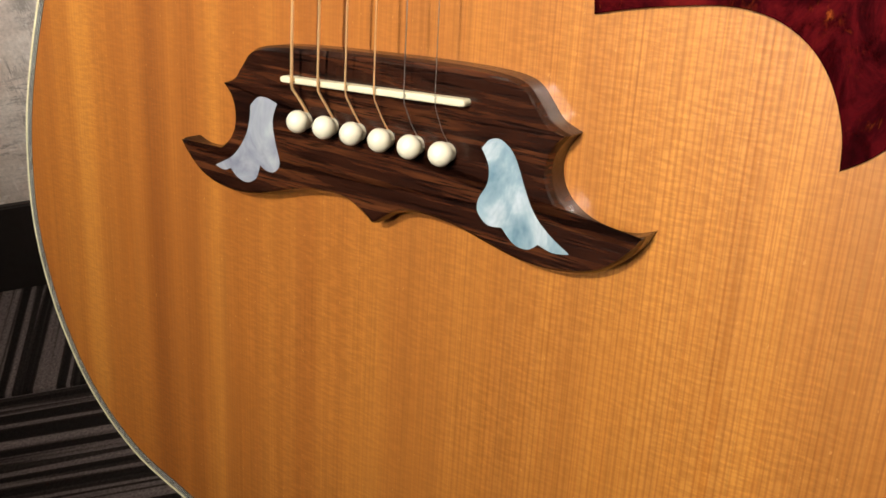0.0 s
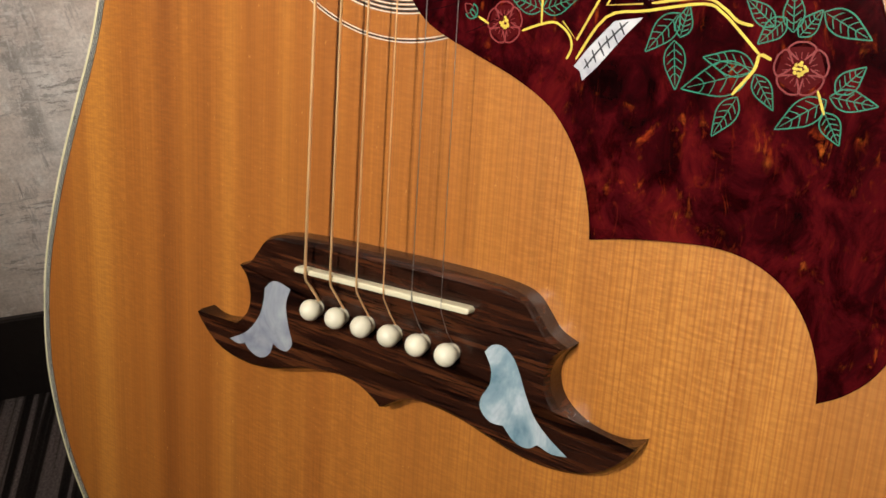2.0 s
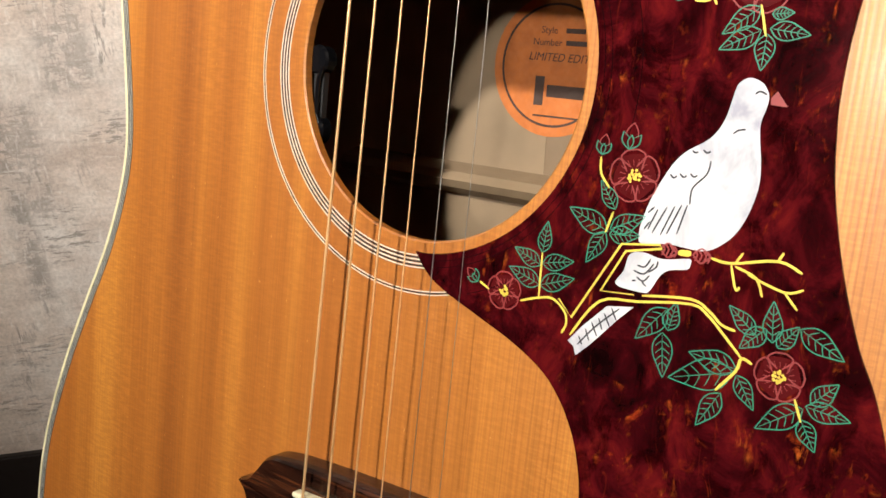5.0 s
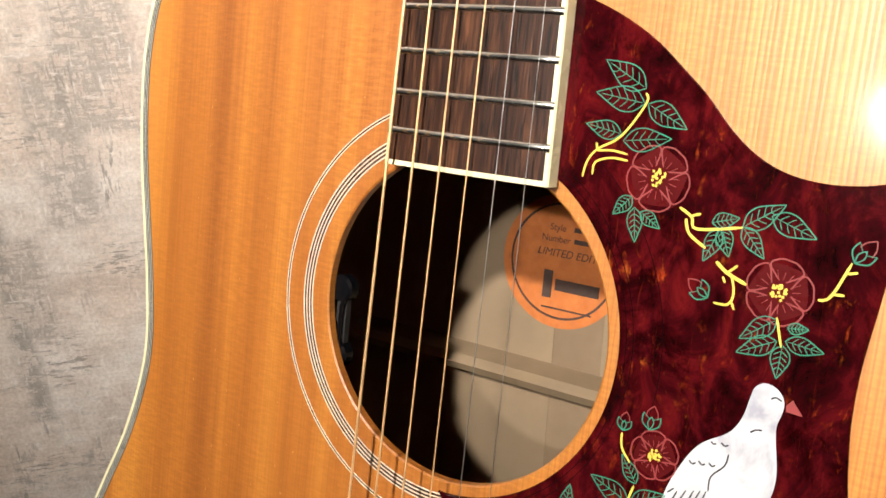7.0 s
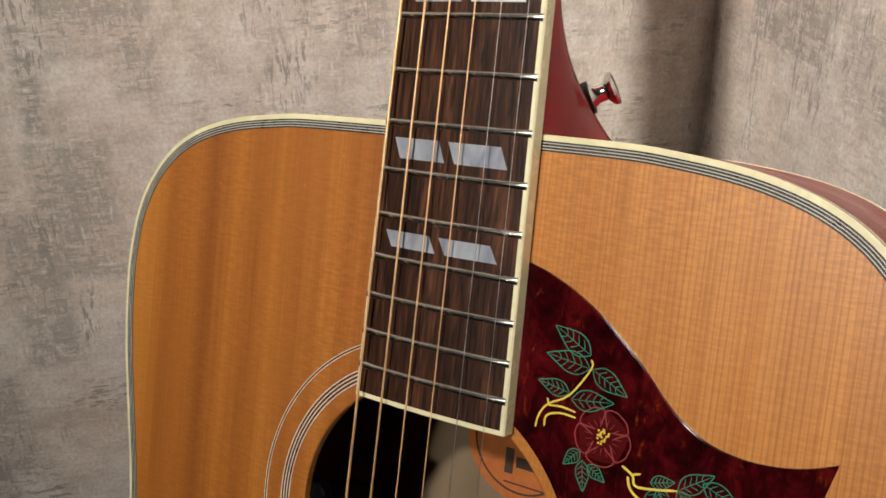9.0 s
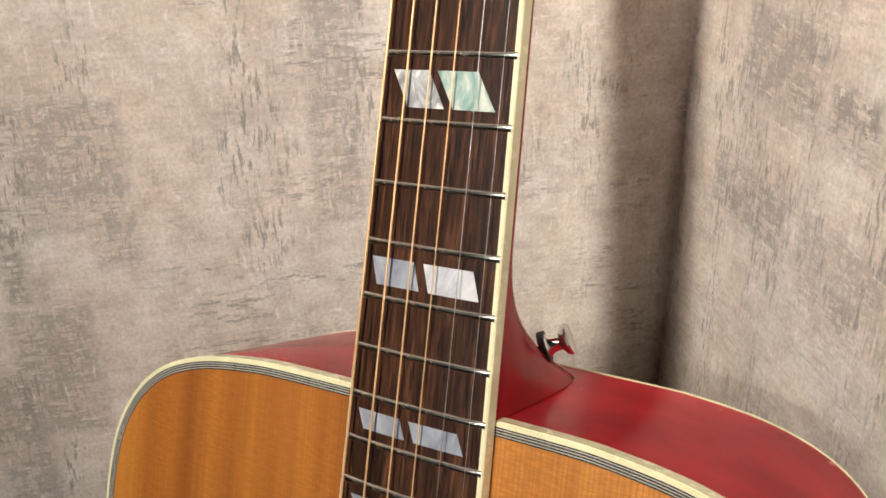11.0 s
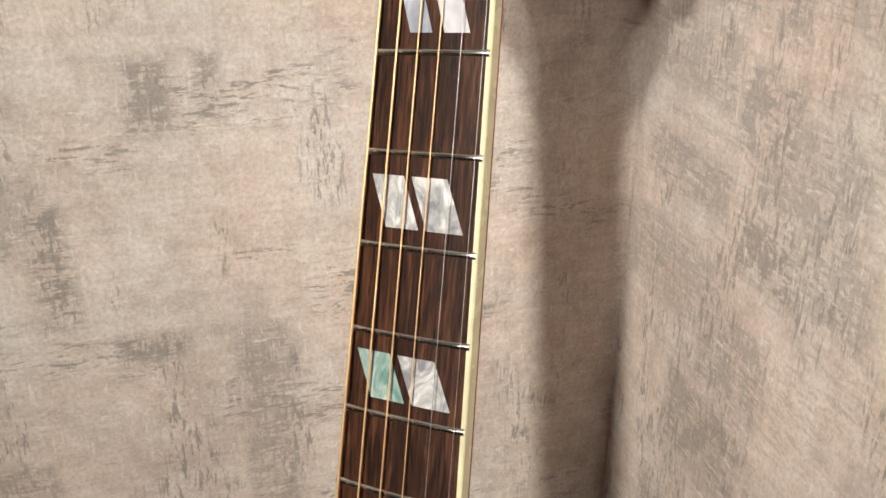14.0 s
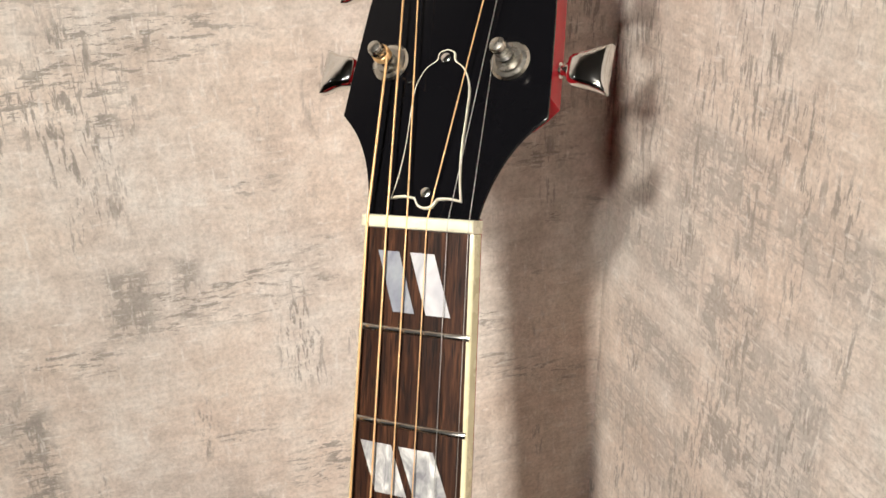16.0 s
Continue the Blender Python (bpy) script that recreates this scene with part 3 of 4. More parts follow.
RINGS = [(57.6, 58.1, 1), (58.1, 58.9, 0), (58.9, 59.4, 1), (59.4, 60.2, 0), (60.2, 60.7, 1), (60.7, 61.5, 0), (61.5, 62.0, 1), (69.0, 69.4, 1), (69.4, 70.0, 0), (70.0, 70.4, 1)]
for r0, r1, white in RINGS:
    bm = bmesh.new()
    stroke(bm, circle(-4.4, 145.6, (r0 + r1) / 2, 110, radians(60), radians(286)), r1 - r0, -0.5, 0.06, taper=False)
    part("rosette_ring", bm, WHITE_PLY if white else BLACK_PLY, guitar)

# label on the inside of the back
bm = bmesh.new()
slab(bm, circle(-16, 154, 29, 64), -100.4, -100.0, place=deep)
paper = part("paper_label", bm, ORANGE, guitar, "round orange paper label glued inside")
bm = bmesh.new()
band(bm, circle(-16, 154, 25.2, 64), circle(-16, 154, 24.2, 64), -100.0, -99.9, deep)
part("printed_ring", bm, PRINT, paper)


def lettering(text, x, z, size, parent, material, name, shear=0.0):
    cu = bpy.data.curves.new(name, "FONT")
    cu.body, cu.size, cu.align_x, cu.extrude, cu.shear = text, size, "LEFT", 0.00003, shear
    tmp = new(name, cu)
    me = bpy.data.meshes.new_from_object(tmp.evaluated_get(bpy.context.evaluated_depsgraph_get()))
    bpy.data.objects.remove(tmp)
    me.transform(Matrix.Translation(deep(x, z, -99.9)) @ Matrix.Rotation(radians(90), 4, "X"))
    me.materials.append(material)
    ob = new(name, me)
    ob.parent = parent
    return ob


lettering("Style", -23.5, 166.9, 0.0040, paper, PRINT, "printed_word")
lettering("Number", -27.0, 162.0, 0.0040, paper, PRINT, "printed_word")
lettering("LIMITED EDITION", -28.5, 155.8, 0.0047, paper, PRINT, "printed_word", 0.2)
for x0, x1, z0, z1 in ((-12, -3, 167.2, 169.2), (-11.5, 1, 162.3, 164.3), (-24, 0, 132.9, 133.7)):
    bm = bmesh.new()
    stroke(bm, [Vector((x0, (z0 + z1) / 2)), Vector((x1, (z0 + z1) / 2))], z1 - z0, -100.0, -99.9, deep, taper=False)
    part("printed_bar", bm, PRINT, paper)
for x0, x1, z0, z1 in ((-24.2, -19.8, 137.5, 149.5), (-18.4, 2.4, 141.2, 146.2)):   # the maker's mark as plain blocks
    bm = bmesh.new()
    line = joined(*[[c0, c1] for c0, c1 in zip(*(lambda q: (q, q[1:] + q[:1]))([(x0, z0), (x1, z0), (x1, z1), (x0, z1)]))])
    slab(bm, line, -100.0, -99.88, place=deep)
    part("printed_mark", bm, PRINT, paper)

# preamp controls under the edge of the sound hole
bm = bmesh.new()
box(bm, p3(-55, 119, -4.5), p3(-50.5, 150, -9), 0.001)
preamp = part("preamp_control", bm, RUBBER, guitar, "black soundhole volume and tone control")
for z in (122, 146):
    bm = bmesh.new()
    lathe(bm, p3(-53.0, z, -3.6), Vector((0, 1, 0)), [(0, 0.0042), (0.001, 0.0050), (0.005, 0.0050), (0.006, 0.0042)], 20)
    part("control_wheel", bm, BLACK_GLOSS, preamp)
bm = bmesh.new()
tube(bm, [p3(-50.2, 124, -4.2), p3(-51.6, 128, -4.0), p3(-51.8, 134, -4.0), p3(-51.6, 140, -4.0), p3(-50.2, 144, -4.2)], 0.0008, 6)
part("control_slider", bm, BLACK_GLOSS, preamp)

# ---- pickguard with its engraved dove and camellias ----
a0 = math.atan2(196 - GUARD_Z, 29.0 - GUARD_X)
a1 = math.atan2(90.0 - GUARD_Z, 0.0 - GUARD_X)
ARC = circle(GUARD_X, GUARD_Z, 58.0, 40, a1, a0)
GUARD = joined(
    [(29.0, 196), (28.6, 220), (27.4, 249)],
    [(27.4, 249), (36, 246.5), (46, 242), (55, 236.5), (63, 230), (71, 223), (78.5, 215), (86, 209), (94, 205.3), (103, 203.8), (112, 204.2), (120, 206), (127.5, 209)],
    [(127.5, 209), (125, 199), (122.5, 187), (121, 174), (119.6, 160), (119.3, 148), (120, 138), (121.5, 127), (124.3, 115), (128, 103), (133, 90), (139, 78), (145, 60), (148.5, 40), (148, 22), (144, 11), (138, 4), (132, 0)],
    [(132, 0), (131, 8), (128, 16.5), (123.5, 23.5), (118, 28.3), (111, 31.6), (102, 33), (91, 32.2), (78, 30.3), (67, 28)],
    [(67, 28), (66, 35), (63.8, 43), (61, 49.5), (56.5, 56.5), (50, 63), (39, 69), (26, 74), (12, 79.5), (5, 84), (0, 90)],
) + ARC[1:-1]
bm = bmesh.new()
slab(bm, GUARD, 0.1, 1.15, 0.35)
guard = part("pickguard", bm, TORTOISE, guitar, "dark red tortoiseshell pickguard engraved with a white dove and camellias")
GH = 1.15
for r in (60.2, 62.3, 71.0):   # rosette rings that show through the guard
    bm = bmesh.new()
    stroke(bm, circle(GUARD_X, GUARD_Z, r, 48, a1 + (0.10 if r < 65 else 0.30), a0 - 0.03), 0.30, GH - 0.2, GH + 0.03)
    part("rosette_shadow_line", bm, GROOVE, guard)

LEAVES = [
    (45.8, 97.3, 46.6, 106.6), (45.7, 93.6, 36.5, 97.3), (46.2, 94.3, 56.2, 96.6), (46.2, 87.9, 35.4, 91.3),
    (46.2, 87.9, 56.9, 91.8), (66.6, 113.1, 61.3, 120.4), (65.1, 106.8, 52.7, 111.6), (65.8, 107.6, 75.6, 112.6),
    (65.8, 106.1, 74.6, 107.1), (64.5, 106.6, 59.8, 97.1), (108.8, 87.9, 101.2, 93.9), (111.2, 90.0, 105.3, 83.6),
    (113.1, 86.9, 112.0, 97.3), (114.5, 86.0, 119.0, 92.3), (119.3, 91.8, 130.4, 86.4), (85.2, 89.5, 77.2, 79.4),
    (86.0, 83.7, 87.5, 91.6), (84.6, 82.8, 86.4, 70.8), (105.5, 78.0, 92.5, 79.5), (104.9, 77.1, 87.9, 71.3),
    (102.3, 70.9, 97.2, 60.7), (105.7, 76.6, 111.2, 68.7), (124.5, 74.2, 130.2, 80.7), (123.4, 73.3, 134.1, 72.3),
    (122.9, 72.5, 112.2, 64.4), (122.8, 69.7, 127.2, 62.6), (53.7, 223.5, 40.8, 230.6), (53.9, 219.4, 38.9, 221.5),
    (48.1, 210.5, 37, 212.4), (49, 208.7, 63, 210.6), (54.9, 219.4, 66.9, 213.5), (53.8, 193.6, 48.7, 187.9),
    (54.9, 190.7, 56.3, 181.1), (56.9, 189.8, 63, 185.9), (79.8, 188.5, 76.3, 179.2), (80.1, 189.2, 83, 181.5),
    (77.3, 189.9, 84.5, 192.1), (85.6, 190, 92.2, 182.6), (85.6, 190, 95.7, 197.2), (92.6, 193.9, 104.3, 189.7),
    (97.8, 167.7, 89, 160.8), (98.6, 162.2, 88.7, 157), (100.7, 162.7, 110.5, 161.6), (100.2, 161.4, 99.9, 152.5),
    (100.7, 166.1, 106, 166.7),
]
FLOWERS = [
    (116.1, 78.8, 6.2), (34.5, 83.7, 5.7), (70.8, 122.7, 7.1), (60.6, 199.6, 9.2),
    (97.2, 174.8, 8.7),
]
BUDS = [
    (25, 84.6, 20.8, 88.1), (60.5, 127.2, 61.1, 132.9), (68.2, 129.5, 68.9, 136.7), (79.1, 169.7, 73.1, 173.8),
    (113.9, 185.4, 118.3, 191.5),
]
TWIGS = [
    (2, [(46.3, 84.1), (45.8, 97.3)]),
    (2, [(64.5, 106.4), (66.1, 112.4)]),
    (2.5, [(100.9, 71.3), (105.3, 77.5), (106.3, 81.1), (109.1, 80.3)]),
    (2, [(120.6, 74.4), (122.9, 69.1)]),
    (2, [(25.7, 84.8), (29.3, 83.1)]),
    (2, [(40.4, 82), (46.3, 84.1), (50.9, 84.8), (55, 82), (56.1, 78.7), (54.9, 75.6)]),
    (2, [(52.8, 85.3), (57.4, 80.8), (69.7, 104.1), (80.6, 105.8), (81.4, 104.9), (71.2, 102.4), (65.3, 90.2), (75.2, 91.1)]),
    (2.2, [(77.6, 91.4), (91, 93.3), (96.3, 91.2), (99.9, 88.5), (103.7, 87.7)]),
    (2.2, [(57.7, 75.8), (65.4, 87.2), (76.6, 89.5), (91.2, 92), (95.9, 90.2), (99.5, 87.3), (106.3, 81.1)]),
    (2.2, [(94.7, 104.9), (100.1, 104.5), (111.4, 107.2), (117.6, 105.2)]),
    (2, [(111.4, 107.2), (112.5, 109.5)]),
    (2, [(101.1, 104.9), (102.7, 107.7)]),
    (2, [(100.1, 104.1), (102.1, 98.2), (103, 99)]),
    (2, [(101.2, 103.9), (106.7, 102), (108.9, 97.6)]),
    (2, [(104.6, 102.5), (114.1, 99.9), (118.5, 101.4)]),
    (2, [(114.1, 99.9), (117.8, 96.1)]),
    (5, [(85.9, 104.7), (89.4, 105)]),
    (2, [(53.9, 222.3), (54.3, 219.4), (48.2, 209.9), (41.4, 205.5), (38.6, 201.5), (37.8, 197.2)]),
    (2, [(40.8, 198.2), (41.3, 201.8), (45.8, 203.5), (51.1, 203.3)]),
    (2, [(41.5, 205.1), (46.1, 205.6), (50.8, 205)]),
    (2, [(41.4, 205.5), (40.9, 207.3)]),
    (2.4, [(67.9, 192.6), (71.6, 190.5), (73.5, 187.5), (85.6, 189.8)]),
    (2.2, [(71.5, 190.8), (74, 191.7)]),
    (2.6, [(70.1, 189.9), (71.5, 186), (76.6, 182.8)]),
    (3, [(80, 179.8), (83.3, 177.3), (88.8, 175.1)]),
    (2, [(83.3, 177.3), (85.8, 179.7)]),
    (2, [(83.1, 174.6), (82.3, 176.2)]),
    (2, [(80.8, 168.8), (84.6, 169), (85.8, 172.2), (84.5, 177.2)]),
    (2, [(85.6, 169.8), (86.5, 167.9)]),
    (2.2, [(106.9, 174.7), (109.8, 176.2), (113.4, 185.3)]),
    (2, [(110.2, 176.8), (112.9, 177)]),
    (2, [(112.8, 182.5), (115.1, 183.1)]),
    (2, [(97.7, 168.3), (99.9, 160.8)]),
    (2, [(60.4, 126.6), (61, 122.2), (64, 118.6)]),
]
DOVE = [(97.7, 150.7), (101.1, 149.6), (103, 146.6), (102.7, 143.1), (102, 138.8), (103.9, 127.6), (103.2, 120.3), (100.7, 113.2), (96.9, 108.7), (92, 106.2), (82.6, 106.4), (74.6, 105.5), (75.6, 115.1), (79.8, 125.1), (83.7, 130.5), (89.9, 134.9), (92.9, 139.7), (94.2, 145.6), (95.1, 149)]
RUMP = [(72.5, 101.8), (76.4, 103), (81.8, 102.2), (88.9, 103.6), (89.6, 102.3), (88.8, 100.7), (84.4, 99.7), (81.9, 97.8), (79.6, 93.3), (77.4, 92.2), (69.5, 92.9), (71.4, 97.1)]
TAIL = [(67.9, 86.4), (75.7, 87.8), (71.5, 83.3), (64.1, 74.3), (60.2, 70.4), (59.3, 72.8), (57.3, 74), (60.9, 78.8)]
BEAK = [(103.5, 146.2), (104.9, 148), (107.9, 144.4), (103.7, 144.6)]
FEET = [(80.8, 104.8), (85.4, 104.3), (89.8, 104.9), (94.5, 105)]
MARKS = [
    [(99.6, 146.9), (100.7, 147.6), (102.4, 147)], [(95.6, 136.7), (96.8, 137.7), (98.6, 138.1)],
    [(91, 129.3), (90.4, 125.8), (87.2, 121.8), (87.1, 117.5)], [(85.8, 131.4), (86.6, 130.9), (87.4, 131.2)],
    [(88.6, 131.9), (89.6, 131.2), (90.6, 131.7)], [(80.7, 124.6), (81.7, 123.8), (82.6, 124.4)],
    [(83.3, 125.1), (84.3, 124.3), (85.2, 124.8)], [(86.1, 125.5), (87.1, 124.7), (88, 125.3)],
]
FEATHERS = [
    [(76.6, 109.4), (78.7, 115)], [(77.9, 108.6), (81.1, 115.9)],
    [(80.3, 108.5), (83.2, 116.5)], [(81.9, 108.9), (85, 117.1)],
    [(84.7, 109.4), (86.5, 117.4)], [(76, 113.7), (77.7, 115.5)],
    [(75.5, 109.2), (76.9, 111.4)], [(60.4, 73.6), (65.2, 79.9), (71.7, 86.5)],
    [(60.7, 75.7), (61.5, 74.4)], [(62.6, 78), (63.5, 76.1)],
    [(64.3, 80.2), (65.5, 78.1)], [(66.2, 81.9), (67, 80.1)],
    [(67.8, 83.5), (69, 81.5)], [(69.7, 85.5), (70.7, 83.7)],
    [(74.1, 94.8), (75.2, 95.1)], [(77, 95), (78.3, 94.1)],
    [(78.4, 97.9), (80.4, 99.7), (80.7, 101.4)], [(75.1, 99.3), (77.2, 99.2), (78.7, 101.7)],
    [(74.2, 97.7), (77.3, 97.3), (79.7, 100.5)], [(75.3, 96.1), (77.3, 95.3), (78.9, 97.2)],
]


def flat(x, z, h):
    return p3(x, z, GH + h)


def leaf(x0, z0, x1, z1):
    """An engraved leaf: outline, midrib and side veins as thin green ribs."""
    a, b = Vector((x0, z0)), Vector((x1, z1))
    d, side = b - a, Vector((-(b - a).y, (b - a).x))
    w = 0.225 if d.length > 9 else 0.27
    bm = bmesh.new()
    for s in (1, -1):
        stroke(bm, spline([a, a + 0.20 * d + s * w * 0.84 * side, a + 0.46 * d + s * w * side, a + 0.76 * d + s * w * 0.50 * side, b], 4), 0.36, -0.05, 0.10, flat)
        for k in (0.18, 0.34, 0.50, 0.66):
            reach = 0.74 if k < 0.6 else 0.5
            stroke(bm, spline([a + k * d, a + (k + 0.05) * d + s * w * 0.34 * side, a + (k + 0.13) * d + s * w * reach * side], 2), 0.27, -0.05, 0.09, flat)
    stroke(bm, [a + 0.05 * d, a + 0.5 * d, a + 0.9 * d], 0.30, -0.05, 0.09, flat)
    return part("leaf", bm, GREEN, guard)


def flower(x, z, r):
    """Five petals outlined in rose red round a yellow heart of stamens."""
    c, start = Vector((x, z)), random.uniform(0, 1.2)
    bm = bmesh.new()
    lobes = [c + r * (1 - 0.17 * abs(math.sin(2.5 * a)) ** 0.5 * (1 if abs(math.cos(2.5 * a)) < 0.9 else 1)) * Vector((math.cos(a + start), math.sin(a + start))) for a in (2 * math.pi * k / 60 for k in range(60))]
    slab(bm, lobes, -0.2, 0.02, place=flat)
    ob = part("flower", bm, PETAL, guard, "dark red engraved camellia with a yellow heart")
    bm = bmesh.new()
    for k in range(5):
        a = start + 2 * math.pi * (k + 0.5) / 5
        e, f = Vector((math.cos(a), math.sin(a))), Vector((-math.sin(a), math.cos(a)))
        stroke(bm, spline([c + r * (0.34 * e + 0.10 * f), c + r * (0.72 * e + 0.50 * f), c + r * (0.96 * e + 0.26 * f), c + r * 0.99 * e, c + r * (0.96 * e - 0.26 * f), c + r * (0.72 * e - 0.50 * f), c + r * (0.34 * e - 0.10 * f)], 4), 0.45, -0.02, 0.09, flat)
        for off in (-0.24, 0.0, 0.24):
            stroke(bm, [c + r * (0.38 * e + off * 0.6 * f), c + r * (0.62 * e + off * f)], 0.26, -0.02, 0.08, flat)
    part("petal_line", bm, RED_LINE, ob)
    bm = bmesh.new()
    for k in range(22):
        a, q = random.uniform(0, 6.28), r * 0.26 * math.sqrt(random.random())
        lathe(bm, flat(x + q * math.cos(a), z + q * math.sin(a), 0.0), Vector((0, -1, 0)), [(0, 0.00042), (0.00012, 0.00036)], 7)
    tagged(part("flower_centre", bm, YELLOW, ob), kind="stuff")


def bud(x0, z0, x1, z1):
    a, b = Vector((x0, z0)), Vector((x1, z1))
    d, side = b - a, Vector((-(b - a).y, (b - a).x))
    bm = bmesh.new()
    for s in (1, -1):
        stroke(bm, spline([a, a + 0.25 * d + s * 0.34 * side, a + 0.62 * d + s * 0.36 * side], 4), 0.4, -0.05, 0.1, flat)
        stroke(bm, spline([a, a + 0.3 * d + s * 0.12 * side, a + 0.55 * d], 4), 0.35, -0.05, 0.1, flat)
        stroke(bm, [a + 0.62 * d + s * 0.36 * side, a + 0.45 * d + s * 0.1 * side], 0.35, -0.05, 0.1, flat)
    ob = part("bud", bm, GREEN, guard)
    bm = bmesh.new()
    for s in (1, -1):
        stroke(bm, spline([a + 0.5 * d + s * 0.25 * side, a + 0.75 * d + s * 0.2 * side, b], 4), 0.35, -0.05, 0.1, flat)
    part("bud_petal", bm, RED_LINE, ob)


for row in LEAVES:
    leaf(*row)
for row in FLOWERS:
    flower(*row)
for row in BUDS:
    bud(*row)
for w, run in TWIGS:
    bm = bmesh.new()
    stroke(bm, [Vector(p) for p in run] if len(run) > 7 else spline(run, 4), 0.36 * w, -0.05, 0.12, flat)
    part("twig", bm, YELLOW, guard)


def inlay(name, line, material, label, h=0.06):
    bm = bmesh.new()
    slab(bm, line, -0.3, h, place=flat)
    return part(name, bm, material, guard, label)


dove = inlay("dove_body", spline(DOVE, 4, True), PEARL, "white mother-of-pearl dove inlay")
rump = inlay("dove_rump", spline(RUMP, 4, True), PEARL, "white mother-of-pearl dove rump inlay")
tail = inlay("dove_tail", joined(*[[a, b] for a, b in zip(TAIL, TAIL[1:] + TAIL[:1])]), PEARL, "white mother-of-pearl dove tail inlay")
inlay("dove_beak", joined(*[[a, b] for a, b in zip(BEAK, BEAK[1:] + BEAK[:1])]), RED_LINE, "rose red engraved beak")
for (xa, za), (xb, zb) in zip(FEET[::2], FEET[1::2]):
    bm = bmesh.new()
    for k in range(4):
        x = xa + (xb - xa) * (k + 0.2) / 4
        stroke(bm, spline([(x, za + 1.4), (x + 1.0, za + 0.2), (x + 0.4, za - 1.6)], 3), 0.5, -0.05, 0.1, flat)
    stroke(bm, spline([(xa, za), ((xa + xb) / 2, za + 1.9), (xb, zb)], 4), 0.55, -0.05, 0.1, flat)
    stroke(bm, spline([(xa, za), ((xa + xb) / 2, za - 1.9), (xb, zb)], 4), 0.55, -0.05, 0.1, flat)
    part("dove_foot", bm, RED_LINE, guard)
for owner, runs in ((dove, MARKS + FEATHERS[:7]), (tail, FEATHERS[7:14]), (rump, FEATHERS[14:])):
    for run in runs:
        if owner is tail and len(run) == 2:   # the barbs reach out on both sides of the quill
            mid = (Vector(run[0]) + Vector(run[1])) / 2
            run = [mid + 1.7 * (Vector(p) - mid) for p in run]
        bm = bmesh.new()
        stroke(bm, spline(run, 4), 0.55, 0.03, 0.10, flat)
        part("feather_line", bm, INK, owner)

# ---- bridge ----
TURN_BRIDGE = radians(1.9)


def on_bridge(x, z, h):
    c, s = math.cos(TURN_BRIDGE), math.sin(TURN_BRIDGE)
    return p3(0.8 + c * x - s * z, s * x + c * z, h)


right = [[(0, 10.5), (20, 10.4), (38, 9.8), (48, 8.6), (53, 6.5), (57, 2), (60.5, -2), (66, -4.5)],
         [(66, -4.5), (62.5, -9), (61, -14), (62, -19.5), (65.5, -24), (71, -27.2), (78, -28.8), (84, -28.6), (89.5, -26.8)],
         [(89.5, -26.8), (87, -31.5), (82.5, -36), (77, -39.3), (70, -41.3), (61, -42), (51, -41), (42, -38.8), (33, -36.4), (24, -35), (15, -34.8), (8, -36.6), (0.5, -41.2)]]
left = [[(-x, z) for x, z in run[::-1]] for run in right[::-1]]
BR = joined(*right, *left)
BH = 8.6
bm = bmesh.new()
slab(bm, BR, 0.0, BH, 2.2, on_bridge)
bridge = part("bridge", bm, BRIDGE_WOOD, guitar, "carved dark rosewood moustache bridge with pearl wings")
WING_R = [(41, -10), (43.5, -7.2), (47, -6.6), (50.8, -9), (53.3, -13), (56, -19), (59.5, -25), (64.5, -29.5), (71, -33.4)]
WING_R2 = [(71, -33.4), (66, -34.2), (61.3, -33)]
WING_R3 = [(61.3, -33), (58, -35.2), (53.5, -34.6), (49.3, -31)]
WING_R4 = [(49.3, -31), (44.5, -31.2), (41, -28.2), (41, -24.5), (43.6, -19.5), (43.6, -14.5), (41, -10)]
WING_L = [(-51.5, -12.5), (-48, -9.3), (-44, -8.8), (-39, -10)]
WING_L2 = [(-39, -10), (-41, -16), (-39.8, -23), (-37.8, -29.5), (-40.5, -33), (-44.5, -33), (-47, -31.8)]
WING_L3 = [(-47, -31.8), (-49, -36.6), (-53.5, -39), (-58.5, -38), (-61.5, -35.6)]
WING_L4 = [(-61.5, -35.6), (-65, -36.8), (-69.5, -36)]
WING_L5 = [(-69.5, -36), (-60.5, -31), (-54.5, -24), (-52, -17.5), (-51.5, -12.5)]
for line, mat, label in ((joined(WING_R, WING_R2, WING_R3, WING_R4), PEARL_BLUE, "blue-white pearl wing inlay"), (joined(WING_L, WING_L2, WING_L3, WING_L4, WING_L5), PEARL_GREY, "grey pearl wing inlay")):
    bm = bmesh.new()
    slab(bm, line, BH - 0.4, BH + 0.06)
    part("wing_inlay", bm, mat, bridge, label)
bm = bmesh.new()
sad = [Vector((35.4, 1.8)) + Vector((p.x, p.y)) if p.x >= 0 else Vector((-33.2, -1.1)) + Vector((p.x, p.y)) for p in circle(0, 0, 1.05, 16, -math.pi / 2, math.pi * 1.5)]
slab(bm, sad, BH - 0.5, 12.0, 0.5)
part("saddle", bm, BONE, bridge, "cream bone saddle")
STRINGS = [(0.67, 1), (0.53, 1), (0.41, 1), (0.30, 1), (0.20, 0), (0.15, 0)]
